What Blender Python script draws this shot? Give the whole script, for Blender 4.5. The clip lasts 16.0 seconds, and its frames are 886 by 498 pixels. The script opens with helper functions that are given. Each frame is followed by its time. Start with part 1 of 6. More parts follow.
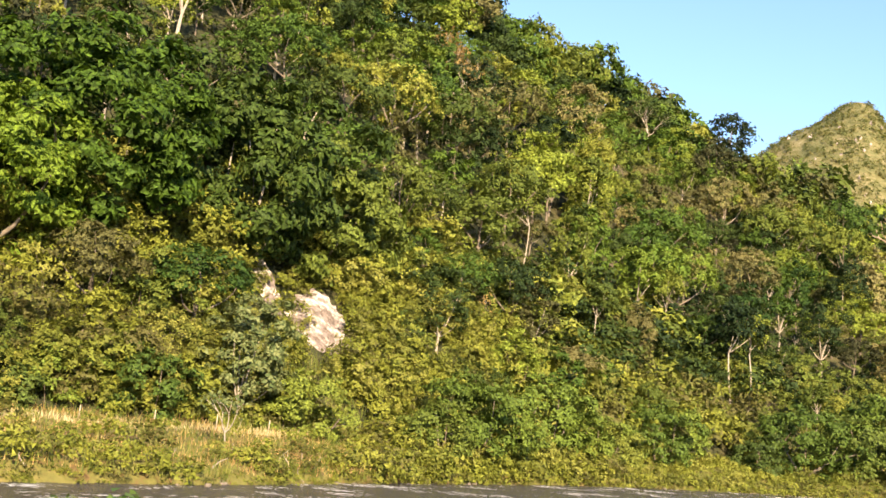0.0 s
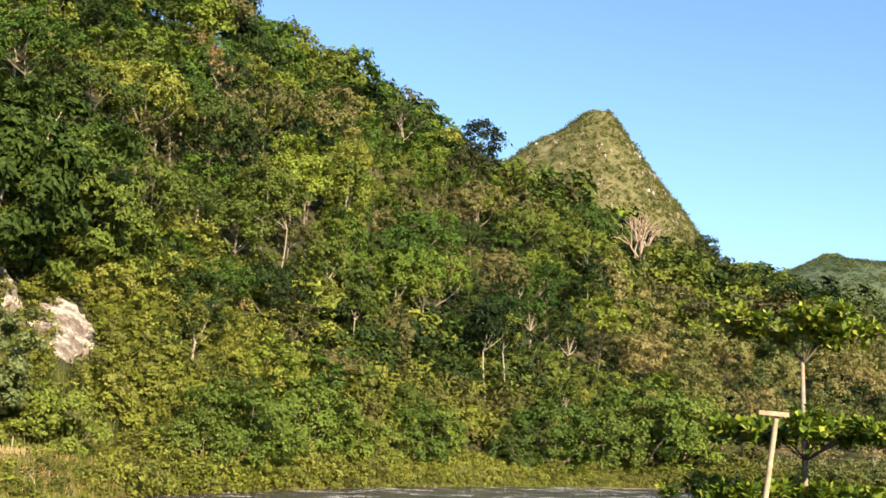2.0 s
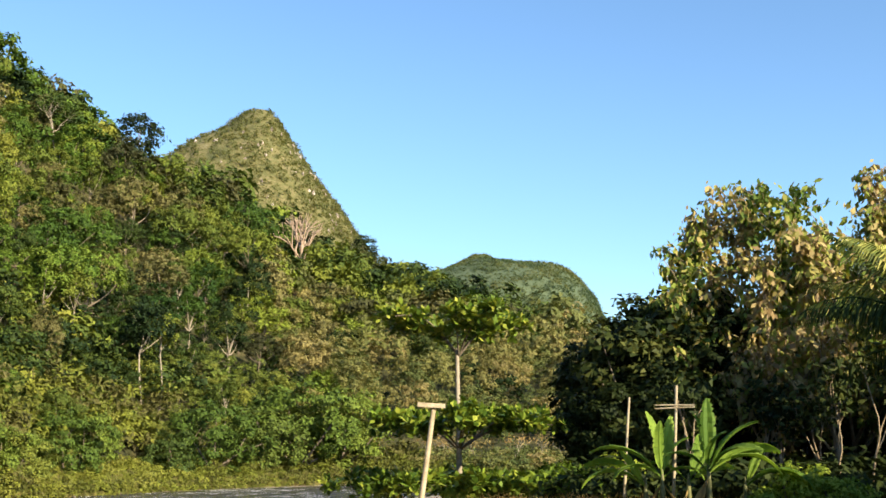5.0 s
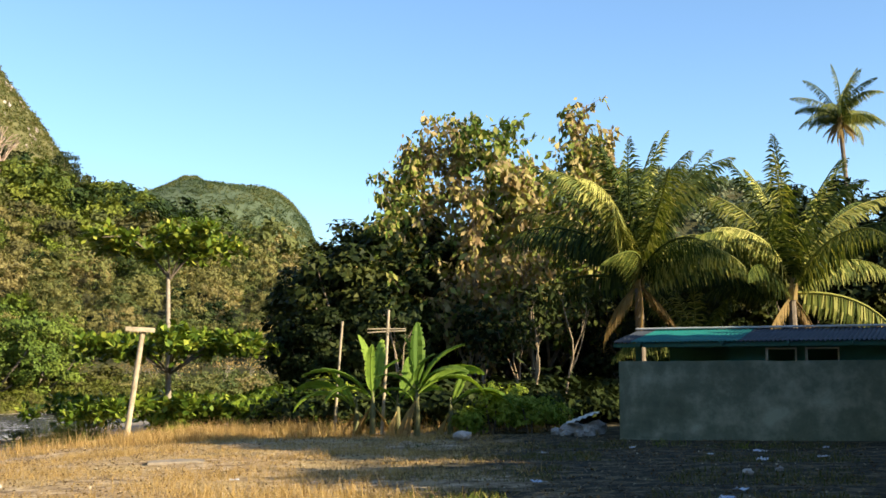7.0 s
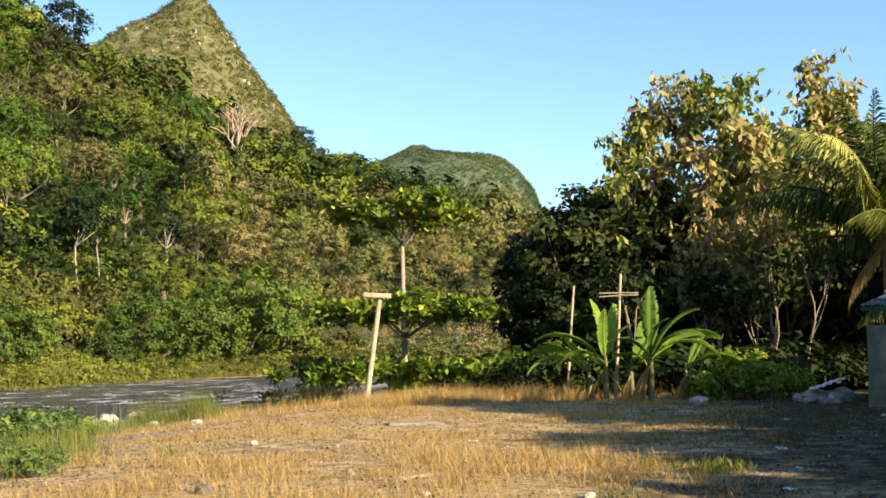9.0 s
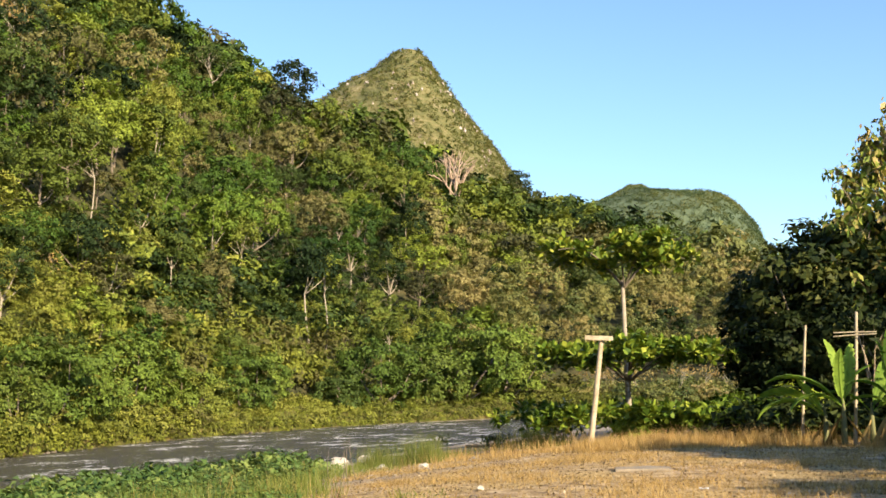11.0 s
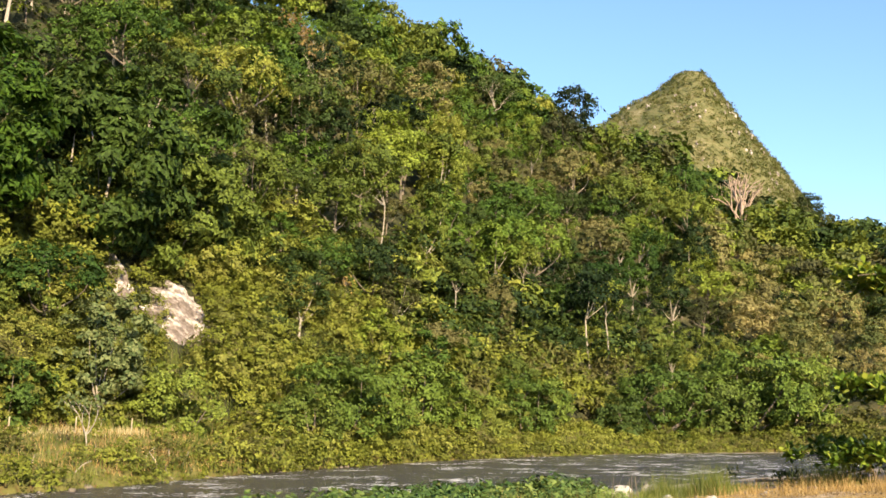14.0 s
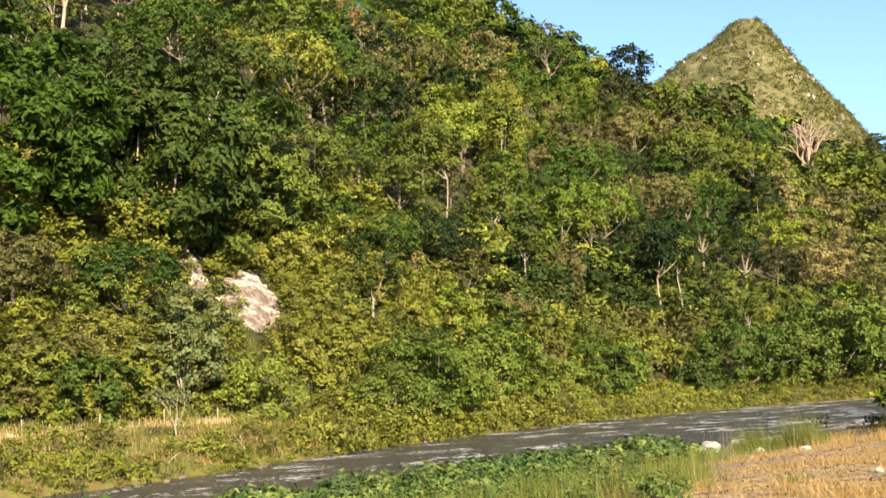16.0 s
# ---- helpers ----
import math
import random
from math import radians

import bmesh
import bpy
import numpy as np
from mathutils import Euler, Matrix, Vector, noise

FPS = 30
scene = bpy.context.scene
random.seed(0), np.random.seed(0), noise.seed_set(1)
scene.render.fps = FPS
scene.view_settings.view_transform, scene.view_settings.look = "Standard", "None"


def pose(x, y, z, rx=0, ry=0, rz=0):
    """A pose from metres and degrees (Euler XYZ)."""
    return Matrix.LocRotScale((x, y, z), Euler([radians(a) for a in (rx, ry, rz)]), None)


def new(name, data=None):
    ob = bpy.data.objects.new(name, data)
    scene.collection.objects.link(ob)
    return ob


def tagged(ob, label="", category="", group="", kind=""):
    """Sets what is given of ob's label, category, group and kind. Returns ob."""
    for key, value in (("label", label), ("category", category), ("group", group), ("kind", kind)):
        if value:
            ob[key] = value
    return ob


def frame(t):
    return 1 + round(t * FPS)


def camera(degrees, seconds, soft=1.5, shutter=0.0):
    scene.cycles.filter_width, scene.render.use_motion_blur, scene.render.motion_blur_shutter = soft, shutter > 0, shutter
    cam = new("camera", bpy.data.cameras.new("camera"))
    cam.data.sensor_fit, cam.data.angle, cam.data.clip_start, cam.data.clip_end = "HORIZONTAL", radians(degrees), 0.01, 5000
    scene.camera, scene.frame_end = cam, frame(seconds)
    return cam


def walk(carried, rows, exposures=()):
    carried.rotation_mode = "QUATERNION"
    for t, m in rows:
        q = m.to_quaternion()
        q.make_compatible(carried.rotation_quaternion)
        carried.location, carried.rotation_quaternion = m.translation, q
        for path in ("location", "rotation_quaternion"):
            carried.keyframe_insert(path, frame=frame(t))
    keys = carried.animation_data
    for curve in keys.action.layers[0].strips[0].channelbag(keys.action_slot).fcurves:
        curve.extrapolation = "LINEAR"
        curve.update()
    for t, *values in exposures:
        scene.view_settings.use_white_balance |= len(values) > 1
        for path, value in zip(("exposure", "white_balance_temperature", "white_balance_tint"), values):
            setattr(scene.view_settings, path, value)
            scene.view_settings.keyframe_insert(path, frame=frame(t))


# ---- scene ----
# Seconds, the eye's place, then pitch up, turn to the right and lean, in degrees.
PATH = [
    (0, 0.409, -0.127, 1.702, 9.24, -44.06, 5.10),
    (0.5, 0.281, -0.195, 1.656, 11.14, -40.35, 2.76),
    (1, 0.300, -0.151, 1.670, 10.88, -38.61, 2.33),
    (1.5, 0.287, -0.122, 1.664, 11.32, -35.46, 1.95),
    (2, 0.309, -0.069, 1.679, 10.21, -31.77, 2.36),
    (2.5, 0.308, -0.083, 1.669, 10.29, -29.54, -0.14),
    (3, 0.221, -0.047, 1.629, 9.66, -25.89, -0.57),
    (3.2, 0.195, -0.029, 1.619, 9.40, -24.40, -0.56),
    (5.3, 0.146, -0.042, 1.603, 10.40, -11.82, 0.68),
    (5.5, 0.166, -0.045, 1.585, 10.21, -9.66, 1.43),
    (6, 0.194, -0.058, 1.601, 8.43, -3.44, -1.42),
    (6.5, 0.134, -0.025, 1.619, 6.98, 2.25, -1.80),
    (7, 0.000, 0.000, 1.600, 6.50, 0.00, -1.20),
    (7.5, -0.054, 0.049, 1.590, 4.90, -2.28, -1.17),
    (8, -0.077, 0.099, 1.573, 3.51, -4.27, -0.51),
    (8.5, -0.056, 0.069, 1.592, 3.92, -5.23, -1.15),
    (9, -0.129, 0.004, 1.581, 4.98, -11.43, -1.05),
    (9.5, -0.131, 0.020, 1.621, 4.59, -14.95, -1.13),
    (10, -0.117, 0.007, 1.654, 6.67, -16.61, -0.86),
    (10.2, -0.117, 0.006, 1.624, 7.32, -17.60, -0.58),
    (12.3, -0.305, 0.057, 1.619, 6.83, -29.50, -1.96),
    (12.5, -0.313, 0.068, 1.640, 7.13, -30.35, -1.16),
    (13, -0.335, 0.027, 1.609, 8.08, -34.37, -0.21),
    (13.5, -0.292, 0.024, 1.611, 7.93, -35.68, 0.21),
    (14, -0.323, 0.038, 1.609, 8.69, -36.55, 0.71),
    (14.5, -0.237, 0.090, 1.648, 7.22, -38.46, 0.88),
    (15, -0.221, 0.081, 1.648, 6.52, -41.81, 1.95),
    (15.5, -0.304, 0.039, 1.681, 6.06, -39.55, -0.18),
    (16, -0.511, -0.105, 1.580, 7.37, -39.86, -3.14),
]
cam = camera(42.53, 16.0, soft=1.6)
walk(cam, [(t, pose(x, y, z, 90 + up, 0, -turn) @ pose(0, 0, 0, 0, 0, lean)) for t, x, y, z, up, turn, lean in PATH],
     exposures=((0.0, 1.72, 6850, 16), (0.5, 1.66, 6700, 13.5), (1.5, 1.44, 6500, 10), (2.5, 1.3, 6430, 8.5), (6.0, 1.27, 6300, 5.5), (7.5, 1.33, 6450, 9), (12.5, 1.35, 6500, 10), (14.5, 1.4, 6550, 11), (16.0, 1.48, 6600, 12)))

# ---- daylight: a low sun from the right and a little behind, clear sky ----
SUN_EL, SUN_AZ = 22.0, 121.0          # degrees; azimuth clockwise from +y
world = bpy.data.worlds.new("world")
scene.world = world
world.use_nodes = True
wn = world.node_tree
sky = wn.nodes.new("ShaderNodeTexSky")
sky.sky_type, sky.sun_disc = "NISHITA", False
sky.sun_elevation, sky.sun_rotation = radians(SUN_EL), radians(SUN_AZ)
sky.air_density, sky.dust_density, sky.ozone_density = 1.0, 0.3, 3.8
wn.links.new(sky.outputs["Color"], wn.nodes["Background"].inputs["Color"])
wn.nodes["Background"].inputs["Strength"].default_value = 0.105
sun = new("sun", bpy.data.lights.new("sun", "SUN"))
sun.data.energy, sun.data.angle, sun.data.color = 5.0, radians(0.55), (1.0, 0.83, 0.56)
SUN_DIR = Vector((math.sin(radians(SUN_AZ)) * math.cos(radians(SUN_EL)), math.cos(radians(SUN_AZ)) * math.cos(radians(SUN_EL)), math.sin(radians(SUN_EL))))
sun.rotation_euler = SUN_DIR.to_track_quat("Z", "Y").to_euler()

# ---- materials ----
def material(name, rough=0.7, metal=0.0):
    m = bpy.data.materials.new(name)
    m.use_nodes = True
    b = m.node_tree.nodes["Principled BSDF"]
    b.inputs["Roughness"].default_value, b.inputs["Metallic"].default_value = rough, metal
    b.inputs["Specular IOR Level"].default_value = 0.3
    return m, m.node_tree.nodes, m.node_tree.links, b


def ramp(nodes, stops):
    r = nodes.new("ShaderNodeValToRGB")
    while len(r.color_ramp.elements) < len(stops):
        r.color_ramp.elements.new(0.5)
    for e, (p, c) in zip(r.color_ramp.elements, stops):
        e.position, e.color = p, (*c, 1)
    return r


def noise_tex(nodes, links, scale, detail=4.0, rough=0.6, coord="Object"):
    tc, n = nodes.new("ShaderNodeTexCoord"), nodes.new("ShaderNodeTexNoise")
    n.inputs["Scale"].default_value, n.inputs["Detail"].default_value, n.inputs["Roughness"].default_value = scale, detail, rough
    links.new(tc.outputs[coord], n.inputs["Vector"])
    return n


def mixed(nodes, links, a, b, fac, blend="MIX"):
    """A colour mix of two sockets or colours by a socket or number."""
    n = nodes.new("ShaderNodeMix")
    n.data_type, n.blend_type = "RGBA", blend
    for key, v in (("Factor", fac), ("A", a), ("B", b)):
        sock = n.inputs[0] if key == "Factor" else n.inputs[6] if key == "A" else n.inputs[7]
        if isinstance(v, (int, float)):
            sock.default_value = v
        elif isinstance(v, tuple):
            sock.default_value = (*v, 1)
        else:
            links.new(v, sock)
    return n.outputs[2]


def bumped(nodes, links, bsdf, height, strength, distance):
    b = nodes.new("ShaderNodeBump")
    b.inputs["Strength"].default_value, b.inputs["Distance"].default_value = strength, distance
    links.new(height, b.inputs["Height"])
    links.new(b.outputs["Normal"], bsdf.inputs["Normal"])


def leaf_material(name, stops, glow=0.1, spread=0.12, by="object", rough=0.6, grain=0.0, deep=0.65):
    """Foliage: a colour for each tree (by object, or by the 'tint' attribute), varied from leaf to leaf; light passes through."""
    m, n, l, b = material(name, rough)
    b.inputs["Specular IOR Level"].default_value = 0.12
    geo, add = n.new("ShaderNodeNewGeometry"), n.new("ShaderNodeMath")
    if by == "object":
        src = n.new("ShaderNodeObjectInfo").outputs["Random"]
    else:
        at = n.new("ShaderNodeAttribute")
        at.attribute_name = "tint"
        src = at.outputs["Fac"]
    sub = n.new("ShaderNodeMath")
    sub.operation, add.operation = "MULTIPLY_ADD", "ADD"
    sub.inputs[1].default_value, sub.inputs[2].default_value = spread, -spread / 2
    l.new(geo.outputs["Random Per Island"], sub.inputs[0])
    l.new(src, add.inputs[0])
    l.new(sub.outputs[0], add.inputs[1])
    r = ramp(n, stops)
    l.new(add.outputs[0], r.inputs[0])
    col = r.outputs["Color"]
    if grain:
        fine = noise_tex(n, l, grain, 3.0, 0.7)
        # random tone; its dark spots stand in for shaded gaps between fine leaves
        gap_mottle = ramp(n, [(0.38, (1 - 0.84 * deep,) * 3), (0.5, (0.95, 0.95, 0.95)), (0.63, (1 + 0.9 * deep, 1 + 0.9 * deep, 1 + 0.75 * deep))])
        l.new(fine.outputs["Fac"], gap_mottle.inputs[0])
        col = mixed(n, l, col, gap_mottle.outputs[0], 1.0, "MULTIPLY")
        bumped(n, l, b, fine.outputs["Fac"], 0.9, 0.5 / grain)
    l.new(col, b.inputs["Base Color"])
    tr, mx = n.new("ShaderNodeBsdfTranslucent"), n.new("ShaderNodeMixShader")
    warm = mixed(n, l, col, (1.0, 1.0, 0.45), 1.0, "MULTIPLY")
    bright = mixed(n, l, warm, (1.6, 1.6, 1.6), 1.0, "MULTIPLY")
    l.new(bright, tr.inputs["Color"])
    mx.inputs[0].default_value = glow
    l.new(b.outputs[0], mx.inputs[1])
    l.new(tr.outputs[0], mx.inputs[2])
    l.new(mx.outputs[0], n["Material Output"].inputs["Surface"])
    return m


def plain_material(name, stops, scale, rough=0.8, bump=0.3, dist=0.02, fine=None, metal=0.0, by_object=0.0):
    """A surface of noise colours at two scales with relief."""
    m, n, l, b = material(name, rough, metal)
    big, small = noise_tex(n, l, scale), noise_tex(n, l, fine or scale * 9, 5.0, 0.7)
    r = ramp(n, stops)
    mx = n.new("ShaderNodeMath")
    mx.operation = "MULTIPLY_ADD"
    mx.inputs[1].default_value, mx.inputs[2].default_value = 0.5, 0.0
    s2 = n.new("ShaderNodeMath")
    s2.operation = "MULTIPLY_ADD"
    s2.inputs[1].default_value = 0.5
    l.new(small.outputs["Fac"], s2.inputs[0])
    l.new(big.outputs["Fac"], mx.inputs[0])
    l.new(mx.outputs[0], s2.inputs[2])
    l.new(s2.outputs[0], r.inputs[0])
    col = r.outputs["Color"]
    if by_object:
        oi, mr = n.new("ShaderNodeObjectInfo"), n.new("ShaderNodeMapRange")
        mr.inputs["To Min"].default_value, mr.inputs["To Max"].default_value = 1 - by_object, 1 + by_object
        l.new(oi.outputs["Random"], mr.inputs["Value"])
        cc = n.new("ShaderNodeCombineColor")
        for k in range(3):
            l.new(mr.outputs[0], cc.inputs[k])
        col = mixed(n, l, col, cc.outputs[0], 1.0, "MULTIPLY")
    l.new(col, b.inputs["Base Color"])
    bumped(n, l, b, small.outputs["Fac"], bump, dist)
    return m


GREENS = [(0.0, (0.012, 0.024, 0.008)), (0.3, (0.036, 0.058, 0.013)), (0.6, (0.088, 0.115, 0.02)), (0.85, (0.145, 0.168, 0.026)), (1.0, (0.188, 0.192, 0.034))]
LEAF = leaf_material("leaf_forest", GREENS, grain=5.0)
LEAF_STUFF = leaf_material("leaf_forest_mass", GREENS, by="tint", grain=3.5)
FRESH = [(0.0, (0.021, 0.048, 0.01)), (0.5, (0.075, 0.125, 0.017)), (1.0, (0.163, 0.2, 0.027))]
OLIVE = [(0.0, (0.03, 0.034, 0.015)), (0.5, (0.09, 0.088, 0.031)), (1.0, (0.175, 0.155, 0.06))]
LEAF_FRESH, LEAF_OLIVE = leaf_material("leaf_fresh", FRESH, grain=5.0), leaf_material("leaf_olive", OLIVE, grain=5.0)
LEAF_FRESH_STUFF, LEAF_OLIVE_STUFF = leaf_material("leaf_fresh_mass", FRESH, by="tint", grain=3.5), leaf_material("leaf_olive_mass", OLIVE, by="tint", grain=3.5)
LEAF_BUSH = leaf_material("leaf_bush", [(0.0, (0.088, 0.082, 0.026)), (0.2, (0.098, 0.105, 0.022)), (0.4, (0.125, 0.142, 0.021)), (0.75, (0.168, 0.18, 0.026)), (1.0, (0.182, 0.182, 0.04))], by="tint", grain=6.0, deep=0.38)
# blue-green haze and shade, yellow-green light, mixed into the far dome's leaves
LEAF_HAZY = leaf_material("leaf_far_haze", [(0.0, (0.045, 0.078, 0.052)), (0.5, (0.09, 0.116, 0.056)), (1.0, (0.165, 0.165, 0.068))], by="tint", glow=0.4)
LEAF_ALMOND = leaf_material("leaf_almond", [(0.0, (0.05, 0.09, 0.012)), (0.5, (0.15, 0.21, 0.024)), (1.0, (0.42, 0.41, 0.07))], glow=0.1, spread=0.9, rough=0.4)
LEAF_HEDGE = leaf_material("leaf_hedge", [(0.0, (0.06, 0.1, 0.012)), (0.5, (0.13, 0.19, 0.022)), (1.0, (0.24, 0.28, 0.035))], glow=0.2, spread=0.7)
LEAF_TEAK = leaf_material("leaf_teak", [(0.0, (0.07, 0.11, 0.018)), (0.3, (0.18, 0.22, 0.04)), (0.55, (0.28, 0.25, 0.075)), (0.8, (0.36, 0.28, 0.13)), (1.0, (0.22, 0.155, 0.075))], glow=0.16, spread=0.9)
# taken near black also to deepen the shade inside the grove
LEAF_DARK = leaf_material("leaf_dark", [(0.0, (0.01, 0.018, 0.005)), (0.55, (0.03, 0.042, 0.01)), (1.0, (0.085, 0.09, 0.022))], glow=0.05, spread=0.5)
LEAF_PALM = leaf_material("leaf_palm", [(0.0, (0.02, 0.036, 0.009)), (0.45, (0.075, 0.1, 0.02)), (0.8, (0.19, 0.2, 0.042)), (1.0, (0.4, 0.38, 0.11))], glow=0.15, spread=0.8)
LEAF_BANANA = leaf_material("leaf_banana", [(0.0, (0.08, 0.15, 0.022)), (1.0, (0.24, 0.34, 0.055))], glow=0.35, spread=0.5)
LEAF_DRY = leaf_material("leaf_dry", [(0.0, (0.19, 0.12, 0.045)), (1.0, (0.38, 0.27, 0.105))], glow=0.3, spread=0.6)
GRASS_DRY = leaf_material("grass_dry", [(0.0, (0.19, 0.118, 0.045)), (0.5, (0.41, 0.275, 0.112)), (1.0, (0.6, 0.43, 0.2))], glow=0.3, spread=0.5, by="tint")
GRASS_YARD = leaf_material("grass_yard", [(0.0, (0.05, 0.07, 0.018)), (0.5, (0.1, 0.1, 0.03)), (1.0, (0.22, 0.165, 0.07))], glow=0.3, spread=0.4, by="tint")
GRASS_GREEN = leaf_material("grass_green", [(0.0, (0.075, 0.11, 0.023)), (0.6, (0.16, 0.19, 0.04)), (1.0, (0.31, 0.275, 0.11))], glow=0.35, spread=0.5, by="tint")
BARK = plain_material("bark", [(0.3, (0.07, 0.055, 0.04)), (0.6, (0.2, 0.16, 0.12)), (0.8, (0.33, 0.28, 0.22))], 0.9, 0.9, 0.5, 0.03)
BARK_TAN = plain_material("bark_tan", [(0.3, (0.14, 0.1, 0.065)), (0.55, (0.3, 0.235, 0.16)), (0.8, (0.44, 0.36, 0.26))], 0.9, 0.9, 0.4, 0.02)
BARK_PALE = plain_material("bark_pale", [(0.3, (0.16, 0.13, 0.1)), (0.55, (0.33, 0.28, 0.22)), (0.8, (0.46, 0.41, 0.34))], 0.9, 0.85, 0.4, 0.02)
# dark tones stand in for the shade under the forest
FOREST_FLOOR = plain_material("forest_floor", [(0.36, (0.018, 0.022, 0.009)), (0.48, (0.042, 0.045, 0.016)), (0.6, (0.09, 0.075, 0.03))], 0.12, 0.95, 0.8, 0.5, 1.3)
PEAK_GROUND = plain_material("peak_ground", [(0.36, (0.085, 0.092, 0.034)), (0.47, (0.125, 0.122, 0.046)), (0.57, (0.17, 0.148, 0.064)), (0.68, (0.34, 0.29, 0.2))], 0.06, 0.95, 0.6, 1.5, 0.5)
LEAF_DRYWOOD = leaf_material("leaf_dry_woodland", [(0.0, (0.075, 0.1, 0.034)), (0.4, (0.15, 0.155, 0.05)), (0.75, (0.215, 0.19, 0.07)), (1.0, (0.27, 0.215, 0.092))], by="tint", glow=0.2, grain=4.5, deep=0.55)
# paler and greyer to carry the haze over the hills behind the palms
LEAF_RANGE_HAZE = leaf_material("leaf_range_haze", [(0.0, (0.06, 0.088, 0.052)), (0.6, (0.1, 0.125, 0.066)), (1.0, (0.17, 0.175, 0.095))], by="tint")
LEAF_LOW = leaf_material("leaf_low", [(0.0, (0.045, 0.07, 0.016)), (0.4, (0.09, 0.12, 0.022)), (0.8, (0.145, 0.165, 0.03)), (1.0, (0.185, 0.185, 0.04))], grain=6.0)
LEAF_CREEP = leaf_material("leaf_creeper", [(0.0, (0.034, 0.07, 0.019)), (0.5, (0.085, 0.138, 0.035)), (1.0, (0.18, 0.22, 0.058))], by="tint", spread=0.6)
LEAF_PEAK = leaf_material("leaf_peak", [(0.0, (0.072, 0.09, 0.034)), (0.5, (0.118, 0.124, 0.046)), (1.0, (0.175, 0.155, 0.066))], by="tint", glow=0.4)
PEBBLE = plain_material("pebble", [(0.3, (0.18, 0.145, 0.11)), (0.6, (0.32, 0.27, 0.21)), (0.8, (0.46, 0.4, 0.33))], 4.0, 0.95, 0.5, 0.02)
BARK_DEAD = plain_material("bark_bleached", [(0.3, (0.26, 0.18, 0.13)), (0.7, (0.45, 0.34, 0.27))], 0.9, 0.85, 0.3, 0.02)
GRASS_PALE = leaf_material("grass_pale", [(0.0, (0.3, 0.24, 0.11)), (1.0, (0.52, 0.45, 0.26))], spread=0.5, by="tint")
BANK = plain_material("bank_earth", [(0.36, (0.075, 0.045, 0.02)), (0.44, (0.15, 0.1, 0.035)), (0.5, (0.13, 0.125, 0.03)), (0.58, (0.17, 0.15, 0.04)), (0.68, (0.23, 0.16, 0.06))], 0.25, 0.95, 0.8, 0.1, 2.0)
# haze over the far dome put into its ground colour
DOME_HAZE_GROUND = plain_material("dome_haze_ground", [(0.3, (0.058, 0.085, 0.053)), (0.7, (0.088, 0.112, 0.06))], 0.03, 0.95, 0.5, 0.5, 0.3)


def rock_material():
    """Cream limestone with grey-brown streaks that run slantwise and tan stains."""
    m, n, l, b = material("limestone", 0.92)
    tc, mp = n.new("ShaderNodeTexCoord"), n.new("ShaderNodeMapping")
    mp.vector_type = "TEXTURE"
    mp.inputs["Rotation"].default_value, mp.inputs["Scale"].default_value = (0, radians(42), 0), (1.7, 1.0, 0.8)
    l.new(tc.outputs["Object"], mp.inputs["Vector"])
    streak, fine = n.new("ShaderNodeTexNoise"), noise_tex(n, l, 2.6, 6.0, 0.75)
    streak.inputs["Scale"].default_value, streak.inputs["Detail"].default_value, streak.inputs["Roughness"].default_value = 0.9, 5.0, 0.7
    l.new(mp.outputs[0], streak.inputs["Vector"])
    a = ramp(n, [(0.4, (0.15, 0.12, 0.105)), (0.49, (0.25, 0.21, 0.19)), (0.55, (0.45, 0.395, 0.36)), (0.66, (0.64, 0.585, 0.545))])
    c = ramp(n, [(0.35, (0.45, 0.36, 0.28)), (0.5, (1, 0.97, 0.93)), (0.7, (1, 1, 1))])
    l.new(streak.outputs["Fac"], a.inputs[0])
    l.new(fine.outputs["Fac"], c.inputs[0])
    l.new(mixed(n, l, a.outputs[0], c.outputs[0], 0.8, "MULTIPLY"), b.inputs["Base Color"])
    bumped(n, l, b, fine.outputs["Fac"], 0.7, 0.3)
    return m


ROCK = rock_material()

# ---- mesh tools ----
RNG = np.random.default_rng(7)


def mesh_np(name, verts, faces, mat, tint=None, smooth=False):
    """A mesh from an array of points and an array of faces, all with the same number of corners. tint: a value for each face."""
    me = bpy.data.meshes.new(name)
    verts, faces = np.asarray(verts, np.float32), np.asarray(faces, np.int32)
    nf, k = faces.shape
    me.vertices.add(len(verts))
    me.vertices.foreach_set("co", verts.ravel())
    me.loops.add(nf * k)
    me.loops.foreach_set("vertex_index", faces.ravel())
    me.polygons.add(nf)
    me.polygons.foreach_set("loop_start", np.arange(nf, dtype=np.int32) * k)
    me.polygons.foreach_set("use_smooth", np.full(nf, smooth))
    if tint is not None:
        at = me.attributes.new("tint", "FLOAT", "FACE")
        at.data.foreach_set("value", np.asarray(tint, np.float32))
    me.update(calc_edges=True)
    me.materials.append(mat)
    return me


def part(name, bm, mat, parent=None, label="", smooth=False):
    """One mesh object from a bmesh (or a ready mesh), under a thing or a part."""
    if isinstance(bm, bmesh.types.BMesh):
        me = bpy.data.meshes.new(name)
        for f in bm.faces:
            f.smooth = smooth
        bm.to_mesh(me)
        bm.free()
        me.materials.append(mat)
    else:
        me = bm
    ob = new(name, me)
    ob.parent = parent
    return tagged(ob, label)


def thing(name, m, label, category, group="", kind=""):
    ob = new(name)
    ob.empty_display_size = 0.2
    ob.matrix_basis = m
    return tagged(ob, label, category, group, kind)


def unit(a):
    return a / np.maximum(np.linalg.norm(a, axis=-1, keepdims=True), 1e-9)


